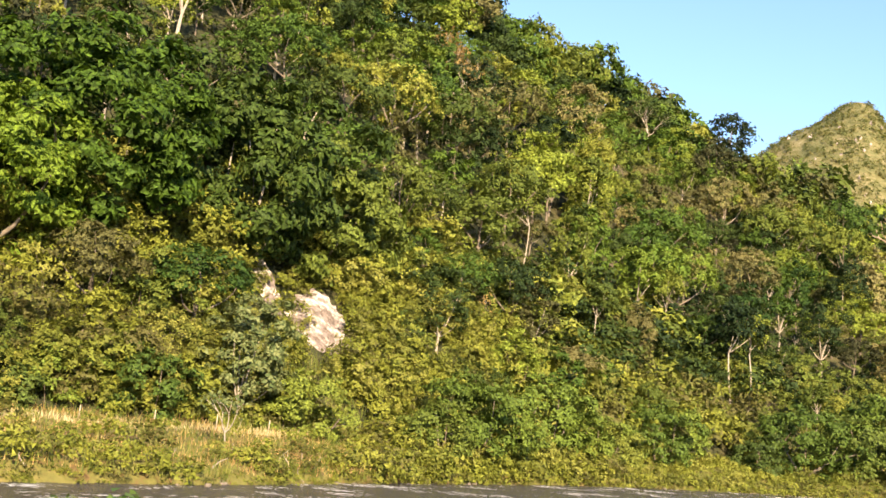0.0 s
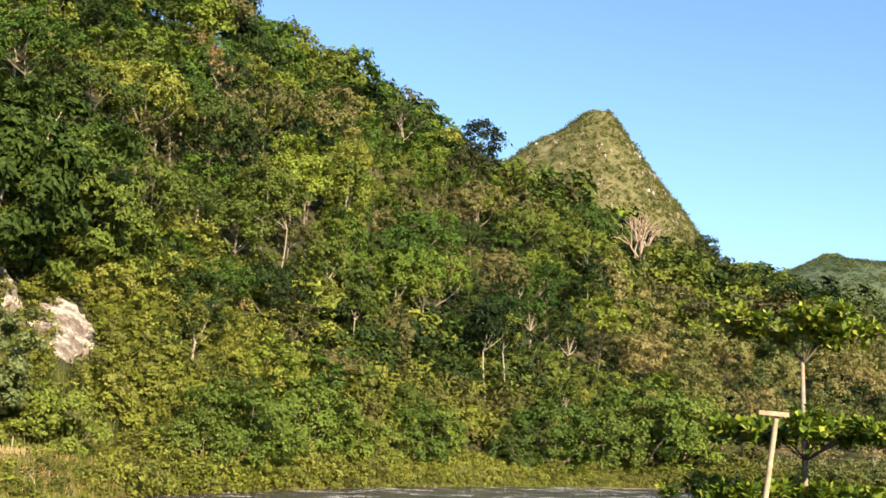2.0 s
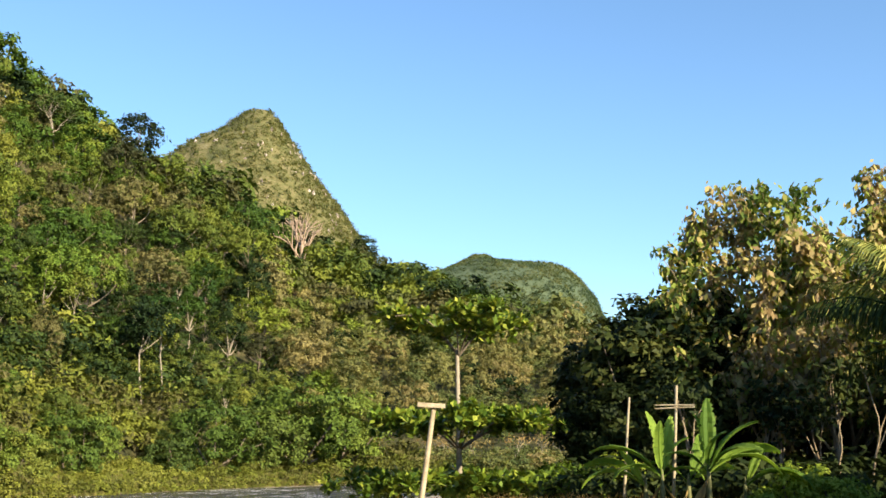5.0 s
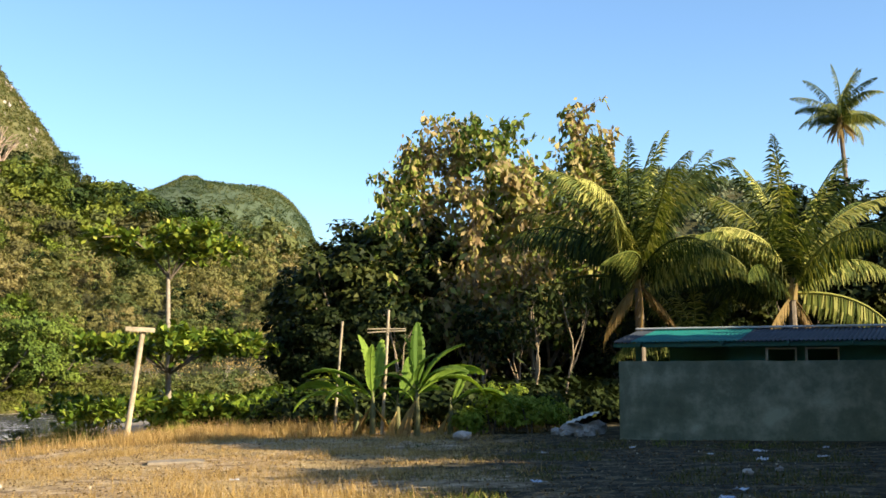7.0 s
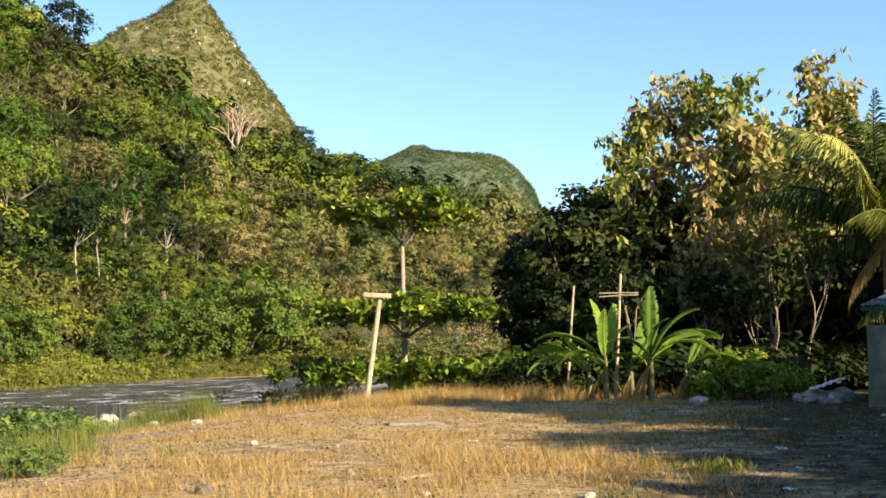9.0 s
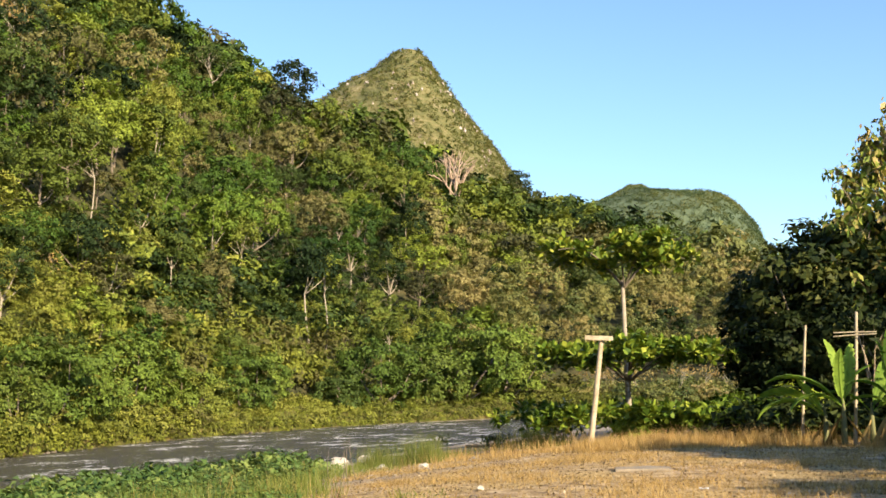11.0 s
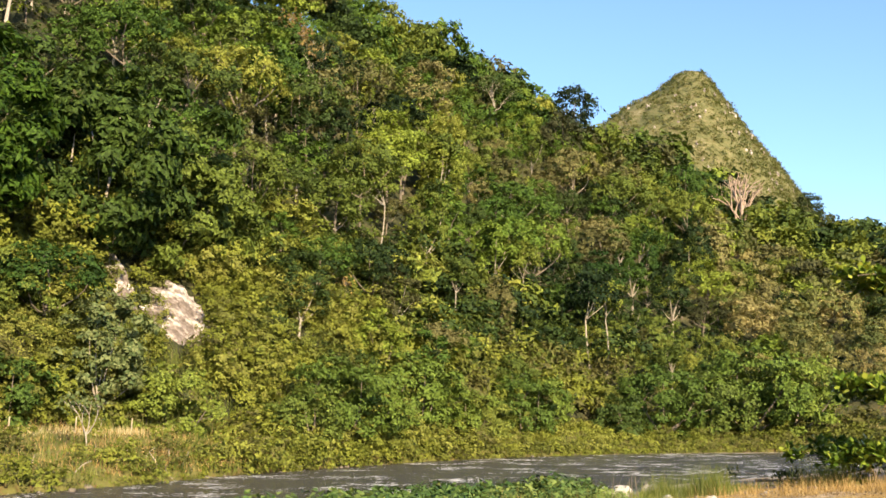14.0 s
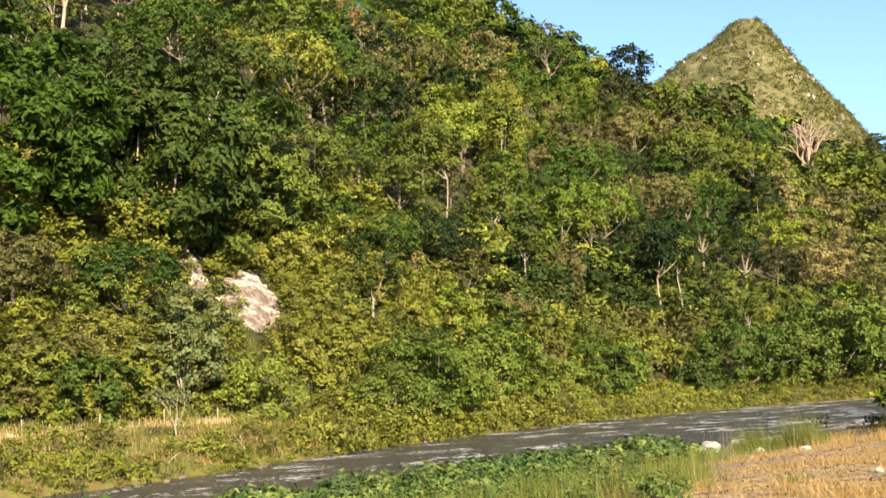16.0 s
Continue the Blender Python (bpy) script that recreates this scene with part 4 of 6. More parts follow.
put_tree(tree_meshes(88, 2.75, 7.2, 1.1, 46, 6000, 0.23, LEAF_BUSH_TREE, BARK_PALE, 3, flat=0.5, low=-0.8, tr=0.13, bough=0.8), tuple(hill_point(3.33, -0.06)), 1.12, 0.6, "slender dark green tree with a pale thin trunk", "", "bank_tree")

# dry feathery trees and rounded bushes along the far water's edge
LEAF_FEATHER = leaf_material("leaf_feathery_tree", [(0.0, (0.042, 0.074, 0.014)), (0.5, (0.094, 0.135, 0.021)), (1.0, (0.15, 0.18, 0.03))], grain=6.0)
ROUND = tree_meshes(81, 3.6, 5.5, 0.4, 34, 4200, 0.27, LEAF_LOW, BARK, 3, flat=0.7, low=-0.9)
FEATHER = tree_meshes(82, 4.4, 7.4, 0.8, 46, 5200, 0.28, LEAF_FEATHER, BARK, 3, flat=0.3, low=-0.85)
for k, (x, y, s) in enumerate([(-54.5, 57.5, 0.75), (-56.2, 62.5, 0.85), (-57.0, 67.0, 0.8), (-59.5, 71.5, 0.9), (-61.5, 78.0, 1.0), (-62.0, 85.0, 0.75), (-63.0, 92.0, 0.8), (-56.5, 47.0, 0.7), (-58.0, 36.0, 0.75), (-58.5, 27.5, 0.8), (-59.0, 31.5, 0.7),
                               (-62.0, 128.0, 1.15), (-59.5, 137.0, 1.4), (-57.0, 144.0, 1.5), (-53.5, 150.0, 1.45), (-63.5, 120.0, 0.9), (-64.5, 101.0, 0.9), (-69.0, 108.0, 1.0)]):
    s *= 1.2
    zz = -1.0
    put_tree(FEATHER if k % 3 else ROUND, (x, y, zz), s, 1.7 * k, "bushy feathery tree leaning over the far bank" if k % 3 else "round dense bush on the far bank", "bushy trees of the far bank", "bank_bush_tree")


# ---- pale rock faces in the hillside ----
def outcrop(v, s, wide, high, seed, label, skew=0.0):
    """A bare broken face lying in the slope, ragged at its rim, where roots and grass run over it."""
    p, du, dw = hill_point(v, s), hill_point(v + 0.02, s) - hill_point(v - 0.02, s), hill_point(v, s + 0.012) - hill_point(v, s - 0.012)
    side = unit(np.array([du[0], du[1], 0.0]))
    up = unit(unit(dw - side * dw.dot(side)) + np.array([0, 0, 0.35]))
    out = np.cross(side, up)
    n, m = 96, 22
    th, rr = np.meshgrid(np.linspace(0, 2 * np.pi, n, endpoint=False), np.linspace(0.02, 1, m), indexing="ij")
    rim = 0.86 + 0.2 * wave(np.cos(th) * 2, np.sin(th) * 2, seed, 4, 0.9) + 0.1 * np.cos(2 * th - 1.7) + 0.12 * wave(np.cos(th) * 9, np.sin(th) * 9, seed + 3, 4, 0.8)
    x, z = wide * rr * rim * np.cos(th), high * rr * rim * np.sin(th)
    x = x + skew * z * 0.4 + 0.1 * wide * np.sin(th * 3 + seed) * rr
    d = 0.55 * (1 - rr ** 4) - 0.45 * rr ** 6 + 0.22 * wave(x, z, seed, 5, 0.6) + 0.16 * wave(x * 3.0, z * 0.8, seed + 2, 4, 0.45)
    mesh = mesh_np("rock_face", np.stack([x, -d, z], -1).reshape(-1, 3), np.concatenate([np.stack([np.arange(m - 1) + i * m, np.arange(m - 1) + 1 + i * m, np.arange(m - 1) + 1 + (i + 1) % n * m, np.arange(m - 1) + (i + 1) % n * m], 1) for i in range(n)]), ROCK)
    ob = part("rock_face", mesh, None, None, label)
    q = p + out * 0.0
    ob.matrix_basis = Matrix(((side[0], -out[0], up[0], q[0]), (side[1], -out[1], up[1], q[1]), (side[2], -out[2], up[2], q[2]), (0, 0, 0, 1)))
    return tagged(ob, category="rock")


outcrop(3.55, 0.081, 4.2, 4.2, 3.0, "bare cream limestone rock face in the hillside", 0.1)
outcrop(3.354, 0.1, 1.15, 4.0, 5.0, "narrow cream limestone rock face under a tree")
outcrop(4.936, 0.407, 1.3, 1.5, 9.0, "small grey-white rock showing among the trees")
outcrop(5.001, 0.347, 2.3, 0.9, 13.0, "small grey-white rock showing among the trees")
outcrop(4.267, 0.463, 1.4, 1.3, 17.0, "small tan rock showing among the trees")

pr = np.random.default_rng(19)
pale = Mass()
ico = bmesh.new()
bmesh.ops.create_icosphere(ico, subdivisions=1, radius=1.0)
iv, jf = np.array([v.co[:] for v in ico.verts]), np.array([[v.index for v in f.verts] for f in ico.faces])
ico.free()
for p in on_mount(PEAK[1:22], 260, pr):
    pale.add((iv * pr.uniform(0.7, 1.3, iv.shape), jf), p, (pr.uniform(0.5, 1.3), pr.uniform(0.5, 1.0), pr.uniform(0.6, 2.2)), pr.uniform(0, 6.28), 0.5)
pale.done("peak_rocks", ROCK, "small pale rocks showing on the peak", "rocks")

# ---- materials of the near things ----
CEMENT = plain_material("cement_render", [(0.32, (0.07, 0.092, 0.06)), (0.5, (0.165, 0.195, 0.135)), (0.64, (0.35, 0.38, 0.28))], 0.45, 0.9, 0.25, 0.01, 1.7)
TEAL = plain_material("teal_sheet", [(0.3, (0.005, 0.1, 0.088)), (0.7, (0.008, 0.17, 0.145))], 0.6, 0.7, 0.05, 0.01)
BLUE = plain_material("blue_sheet", [(0.3, (0.014, 0.02, 0.032)), (0.7, (0.042, 0.05, 0.062))], 0.9, 0.7, 0.1, 0.01)
NAVY = plain_material("navy_sheet", [(0.3, (0.012, 0.018, 0.03)), (0.7, (0.03, 0.036, 0.055))], 0.9, 0.6, 0.1, 0.01)
GREEN_PAINT = plain_material("green_paint", [(0.3, (0.03, 0.11, 0.085)), (0.7, (0.05, 0.16, 0.12))], 1.2, 0.7, 0.1, 0.01)
WHITE_PAINT = plain_material("white_paint", [(0.3, (0.55, 0.55, 0.52)), (0.7, (0.8, 0.8, 0.77))], 3.0, 0.6, 0.1, 0.01)
WOOD_PALE = plain_material("weathered_wood", [(0.34, (0.19, 0.145, 0.095)), (0.5, (0.38, 0.31, 0.215)), (0.66, (0.54, 0.46, 0.35))], 3.0, 0.85, 0.3, 0.01)
STONE = plain_material("stone", [(0.3, (0.3, 0.26, 0.22)), (0.6, (0.5, 0.46, 0.4)), (0.8, (0.66, 0.62, 0.56))], 4.0, 0.9, 0.5, 0.02, by_object=0.25)
DARK_STONE = plain_material("dark_stone", [(0.3, (0.09, 0.075, 0.06)), (0.7, (0.2, 0.165, 0.13))], 4.0, 0.9, 0.5, 0.02)
PLASTIC = plain_material("litter_white", [(0.3, (0.6, 0.62, 0.65)), (0.7, (0.82, 0.83, 0.85))], 6.0, 0.5, 0.3, 0.01)
PLASTIC_BLUE = plain_material("litter_blue", [(0.3, (0.4, 0.47, 0.56)), (0.7, (0.66, 0.7, 0.76))], 6.0, 0.5, 0.3, 0.01)
STEM_BANANA = plain_material("banana_stem", [(0.3, (0.07, 0.08, 0.03)), (0.7, (0.22, 0.21, 0.09))], 2.5, 0.6, 0.2, 0.01)
RUST = plain_material("rusty_roof", [(0.3, (0.04, 0.02, 0.012)), (0.7, (0.09, 0.045, 0.028))], 1.5, 0.85, 0.2, 0.01)


# ---- the house behind its wall ----
# Local axes: x along the wall, y behind it; the whole plot falls a little to the far end.
PLOT = Matrix.Translation((4.27, 28.45, 0.0)) @ Matrix.Rotation(radians(-25.0), 4, "Z") @ Matrix.Rotation(radians(1.2), 4, "Y")


def garden_wall():
    bm = bmesh.new()
    nx, nz = 60, 12
    length, high, thick = 14.0, 1.94, 0.16
    vs = {}
    for side in (0, 1):
        for i in range(nx + 1):
            for k in range(nz + 1):
                x, z = length * i / nx, -0.35 + (high + 0.35) * k / nz
                y = thick * side + 0.012 * noise.noise(Vector((x * 0.9, z * 0.9, side * 7)))
                zt = z + (0.025 * noise.noise(Vector((x * 1.4, 3, 0))) if k == nz else 0)
                xt = x + (0.02 * noise.noise(Vector((z * 2.0, 9, 0))) if i == 0 else 0)
                vs[side, i, k] = bm.verts.new((xt, y, zt))
    for i in range(nx):
        for k in range(nz):
            bm.faces.new((vs[0, i, k], vs[0, i + 1, k], vs[0, i + 1, k + 1], vs[0, i, k + 1]))
            bm.faces.new((vs[1, i, k + 1], vs[1, i + 1, k + 1], vs[1, i + 1, k], vs[1, i, k]))
        bm.faces.new((vs[0, i, nz], vs[0, i + 1, nz], vs[1, i + 1, nz], vs[1, i, nz]))
    for k in range(nz):
        bm.faces.new((vs[0, 0, k + 1], vs[1, 0, k + 1], vs[1, 0, k], vs[0, 0, k]))
        bm.faces.new((vs[0, nx, k], vs[1, nx, k], vs[1, nx, k + 1], vs[0, nx, k + 1]))
    t = thing("garden_wall", PLOT, "patchy grey cement-rendered wall in front of a low house", "wall")
    part("wall_body", bm, CEMENT, t)
    bm = box_bm(14.0, 0.05, 0.34, 0.012, (7.0, -0.02, -0.11))
    part("plinth", bm, CEMENT, t, "rough footing at the wall's base")


garden_wall()


def corrugated(name, x0, x1, eave, top, mat, parent, label="", pitch=0.11, depth=0.022):
    """A sheet with waves across x from the eave (y, z) up to the top (y, z), with its thickness."""
    n = int((x1 - x0) / pitch * 8)
    xs = np.linspace(x0, x1, n + 1)
    w = depth * np.sin(2 * np.pi * xs / pitch)
    rows = []
    for u in np.linspace(0, 1, 5):
        y, z = eave[0] + (top[0] - eave[0]) * u, eave[1] + (top[1] - eave[1]) * u
        rows.append(np.stack([xs, np.full(n + 1, y), z + w], -1))
    a = np.array(rows)
    b = a - np.array([0, 0, 0.006])
    m = 5 * (n + 1)
    f = grid_faces(5, n + 1)[:, ::-1]
    i = np.arange(m).reshape(5, n + 1)
    rim = [np.stack([i[0, :-1], i[0, 1:], i[0, 1:] + m, i[0, :-1] + m], -1), np.stack([i[-1, :-1] + m, i[-1, 1:] + m, i[-1, 1:], i[-1, :-1]], -1)]
    return part(name, mesh_np(name, np.concatenate([a.reshape(-1, 3), b.reshape(-1, 3)]), np.concatenate([f, f[:, ::-1] + m, *rim]), mat, smooth=True), None, parent, label)


def house():
    t = thing("low_house", PLOT, "low green-painted house with a patched corrugated roof", "house")
    eave, top = (0.95, 2.43), (3.55, 2.81)
    corrugated("roof_sheet", -0.42, 0.06, eave, top, BLUE, t, "blue-grey corrugated sheet")
    corrugated("roof_sheet", 0.04, 1.4, (0.94, 2.435), (3.55, 2.815), TEAL, t, "teal corrugated sheet", depth=0.012)
    corrugated("roof_sheet", 1.38, 2.72, (0.94, 2.44), (3.55, 2.82), TEAL, t, "teal corrugated sheet", depth=0.012)
    for k in range(4):
        corrugated("roof_sheet", 2.68 + 0.9 * k, 3.62 + 0.9 * k, (0.95, 2.43 + 0.004 * (k % 2)), (3.55, 2.81 + 0.004 * (k % 2)), BLUE, t, "blue-grey corrugated sheet")
    part("ridge_cap", box_bm(6.85, 0.22, 0.05, 0.015, (2.92, 3.52, 2.855)), WHITE_PAINT, t, "pale ridge cap")
    part("back_slope", box_bm(6.8, 2.6, 0.03, 0.0, (2.92, 4.9, 2.6)), BLUE, t)
    part("fascia", box_bm(6.7, 0.03, 0.1, 0.005, (2.92, 1.03, 2.35)), GREEN_PAINT, t, "green eaves board")
    for x in (0.3, 2.35, 3.95, 5.4):
        part("rafter", box_bm(0.06, 1.0, 0.09, 0.005, (x, 1.25, 2.37)), GREEN_PAINT, t)
    # front wall with its openings at wall-top height
    yw, th = 1.7, 0.12
    part("front_wall", box_bm(6.2, th, 1.9, 0.0, (3.1, yw, 0.93)), GREEN_PAINT, t, "green painted front wall")
    part("front_wall", box_bm(6.2, th, 0.12, 0.0, (3.1, yw, 2.46)), GREEN_PAINT, t)
    for x0, x1 in ((-0.02, 0.12), (2.35, 3.3), (4.05, 4.25), (5.05, 6.2)):
        part("front_wall", box_bm(x1 - x0, th, 0.52, 0.0, ((x0 + x1) / 2, yw, 2.14)), GREEN_PAINT, t)
    for x0, x1 in ((3.3, 4.05), (4.25, 5.05)):
        win = new("window")
        win.parent = t
        part("sill", box_bm(x1 - x0, 0.16, 0.04, 0.004, ((x0 + x1) / 2, yw - 0.02, 1.9)), WHITE_PAINT, win)
        part("head", box_bm(x1 - x0, 0.16, 0.04, 0.004, ((x0 + x1) / 2, yw - 0.02, 2.25)), WHITE_PAINT, win)
        for x in (x0 + 0.02, x1 - 0.02):
            part("jamb", box_bm(0.04, 0.16, 0.31, 0.004, (x, yw - 0.02, 2.075)), WHITE_PAINT, win)
    for x in (0.0, 6.14):
        part("end_wall", box_bm(0.12, 3.6, 2.3 if x else 1.85, 0.0, (x, 3.56, 1.15 if x else 0.9)), GREEN_PAINT, t)
    part("back_wall", box_bm(6.2, 0.12, 2.4, 0.0, (3.1, 5.3, 1.2)), GREEN_PAINT, t)
    part("floor_slab", box_bm(6.2, 3.6, 0.1, 0.0, (3.1, 3.5, 0.05)), CEMENT, t)
    return t


house()


def leanto():
    t = thing("leanto_roof", PLOT, "low navy sheet roof of a lean-to behind the wall", "shed")
    corrugated("roof_sheet", 6.32, 13.5, (0.7, 2.02), (2.6, 2.42), NAVY, t, pitch=0.2)
    for x in (6.45, 9.0, 11.5, 13.3):
        part("post", box_bm(0.09, 0.09, 2.05, 0.008, (x, 0.85, 1.0)), WOOD_PALE, t)
        part("post", box_bm(0.09, 0.09, 2.4, 0.008, (x, 2.5, 1.2)), WOOD_PALE, t)


leanto()
t = thing("far_shed", Matrix.Translation((15.6, 38.0, 0)) @ Matrix.Rotation(radians(-20), 4, "Z"), "small shed with rusty sheet roof and teal gable wall", "shed")
corrugated("roof_sheet", -2.0, 4.0, (-1.6, 2.2), (1.2, 3.1), RUST, t, "rust-brown roof sheet", 0.2)
part("wall_body", box_bm(5.6, 0.12, 2.3, 0.0, (1.0, -1.0, 1.15)), RUST, t)
part("gable_wall", box_bm(2.4, 0.12, 1.5, 0.01, (3.4, 0.8, 4.2)), TEAL, t, "teal upper wall")
part("gable_post", box_bm(0.12, 0.12, 4.2, 0.01, (2.3, 0.9, 2.1)), WOOD_PALE, t)
part("gable_post", box_bm(0.12, 0.12, 4.2, 0.01, (4.5, 0.9, 2.1)), WOOD_PALE, t)


def round_pole(name, foot, top, r0, r1, mat, label, category="pole"):
    rr = np.random.default_rng(int(abs(foot[0] * 100)))
    a, b = np.array(foot, float), np.array(top, float)
    ob = thing(name, Matrix.Translation(foot), label, category)
    part("shaft", mesh_np("shaft", *tubes([limb((0, 0, -0.4), b - a, r0, r1, rr, 0.01, 7), [(*(b - a), r1), (*(b - a + np.array([0, 0, 0.004])), 0.001)]], 8), mat, smooth=True), None, ob)
    return ob


# leaning post with a board nailed across its top
t = round_pole("tee_post", (-10.28, 36.7, -0.05), (-9.77, 36.9, 3.36), 0.1, 0.085, WOOD_PALE, "weathered leaning wooden post with a board across its top", "post")
ob = part("crossboard", box_bm(0.92, 0.2, 0.15, 0.012), WOOD_PALE, t)
ob.matrix_basis = Matrix.Translation((0.45, 0.1, 3.43)) @ Matrix.Rotation(radians(4), 4, "Y") @ Matrix.Rotation(radians(14), 4, "Z")
# bare pole with two crosspieces tied to it, and a lone stake
t = round_pole("cross_pole", (-1.95, 33.9, 0), (-1.66, 34.0, 3.68), 0.055, 0.04, WOOD_PALE, "thin wooden pole with two sticks tied across it", "pole")
for k, (dz, tilt) in enumerate(((3.1, 1.0), (3.02, -1.5))):
    ob = part("crosspiece", mesh_np("crosspiece", *tubes([[(-0.6, 0, 0, 0.018), (0, 0.03, 0.01, 0.022), (0.55, 0, 0, 0.018)]], 6), WOOD_PALE), None, t)
    ob.matrix_basis = Matrix.Translation((0.25, -0.05 - 0.03 * k, dz)) @ Matrix.Rotation(radians(tilt), 4, "Y")
round_pole("stake", (-3.44, 35.0, 0), (-3.14, 35.1, 3.42), 0.05, 0.035, WOOD_PALE, "bare thin leaning wooden stake among bushes", "stake")
round_pole("white_pole", (11.6, 28.4, 0), (11.75, 28.5, 3.25), 0.03, 0.025, WHITE_PAINT, "thin white pole beside the lean-to roof", "pole")


# ---- coconut palms ----
def frond_mesh(seed, length, rise, droop, leaf=0.75, pairs=64, hang=0.5, mat=None):
    """One palm frond from the origin along +x: arched rachis with two rows of hanging leaflets."""
    r = np.random.default_rng(seed)
    t = np.linspace(0, 1, 12)
    e = rise - droop * t ** 1.4
    seg = length / 11
    x = np.concatenate([[0], np.cumsum(np.cos(e[:-1]) * seg)])
    z = np.concatenate([[0], np.cumsum(np.sin(e[:-1]) * seg)])
    y = 0.12 * length * r.normal() * 0.3 * t ** 2
    rv, rf = tubes([np.stack([x, y, z, 0.05 * (1 - t) + 0.012], -1).tolist()], 4)
    vs, fs, base = [rv], [rf], len(rv)
    for k in range(pairs):
        u = 0.1 + 0.9 * k / (pairs - 1)
        p = np.array([np.interp(u, t, x), np.interp(u, t, y), np.interp(u, t, z)])
        a = np.interp(u, t, e)
        fwd = np.array([np.cos(a), 0, np.sin(a)])
        ln = leaf * (np.sin(np.pi * (0.16 + 0.8 * u)) ** 0.7) * r.uniform(0.8, 1.1)
        for side in (-1, 1):
            d = unit(fwd * (0.42 + 1.1 * u ** 3) + np.array([0, side, 0]) * 0.5 + np.array([0, 0, -hang * r.uniform(0.6, 1.4)]) + r.normal(size=3) * 0.05)
            d2 = unit(d + np.array([0, 0, -0.45 - hang * 0.6]))
            w = np.array([fwd[0], 0, fwd[2]]) * 0.033
            m = p + d * ln * 0.55
            vs.append(np.array([p - w * 0.6, p + w * 0.6, m + w, m - w, m - w, m + w, m + d2 * ln * 0.45 + w * 0.15, m + d2 * ln * 0.45 - w * 0.15]))
            fs.append(np.array([[0, 1, 2, 3], [4, 5, 6, 7]]) + base)
            base += 8
    return mesh_np("frond", np.concatenate(vs), np.concatenate(fs), mat or LEAF_PALM)


FRONDS = [frond_mesh(1, 4.6, 1.42, 0.55, 0.8, 54, 0.5), frond_mesh(2, 4.9, 1.15, 1.15, 0.9, 56, 0.7), frond_mesh(3, 4.8, 0.85, 1.65, 0.95, 56, 1.3), frond_mesh(4, 4.3, 0.35, 1.5, 0.9, 50, 1.8)]
FROND_DEAD = frond_mesh(5, 2.3, -0.75, 0.8, 0.6, 40, 1.5, LEAF_DRY)


def coconut_palm(p, height, scale, seed, label, lean=(0, 0), counts=(12, 11, 7, 4, 12), thick=0.16, turn=None):
    r = np.random.default_rng(seed)
    t = thing("coconut_palm", Matrix.Translation(p), label, "palm tree", "coconut palms")
    top = np.array([lean[0], lean[1], height])
    line = []
    for k in range(26):
        u = k / 25
        q = top * np.array([u ** 1.6, u ** 1.6, u])
        line.append((*q, thick * (1.25 - 0.45 * u) * (1.0 + (0.07 if k % 2 else -0.03))))
    line[0] = (0, 0, -0.4, thick * 1.6)
    part("trunk", mesh_np("trunk", *tubes([line], 9), BARK), None, t)
    part("crown_shaft", mesh_np("crown_shaft", *tubes([[(*top, thick * 1.2), (*(top + np.array([0, 0, 0.5])), thick * 1.5), (*(top + np.array([0, 0, 1.0])), 0.05)]], 8), LEAF_DRY), None, t, "fibrous brown crown base")
    for kind, cnt in enumerate(counts):
        a0 = r.uniform(0, 6.28)
        for k in range(cnt):
            a = a0 + 6.283 * k / cnt + r.normal() * 0.2
            ob = part("frond", FRONDS[kind] if kind < 4 else FROND_DEAD, None, t, "" if kind < 4 else "withered brown hanging frond")
            ob.matrix_basis = Matrix.Translation(top + np.array([0, 0, 0.6 - 0.12 * kind])) @ Matrix.Rotation(a, 4, "Z") @ Matrix.Rotation(r.normal() * 0.14, 4, "Y") @ Matrix.Rotation(r.normal() * 0.3, 4, "X") @ Matrix.Scale(scale * r.uniform(0.88, 1.1), 4)
    return t


coconut_palm((6.6, 38.5, 0), 4.5, 1.05, 1, "young coconut palm with long arching fronds behind the house", counts=(8, 10, 9, 5, 3))
coconut_palm((11.8, 38.6, 0), 4.0, 1.03, 2, "young coconut palm with long arching fronds behind the house", counts=(7, 9, 9, 3, 3))
coconut_palm((32.6, 89.5, 0), 21.3, 0.88, 3, "tall slender coconut palm standing above the others", lean=(-0.6, 0), counts=(3, 6, 10, 12, 16), thick=0.2)
coconut_palm((9.0, 40.5, 0), 1.6, 0.75, 5, "small coconut palm between larger ones", counts=(2, 5, 7, 5, 3))


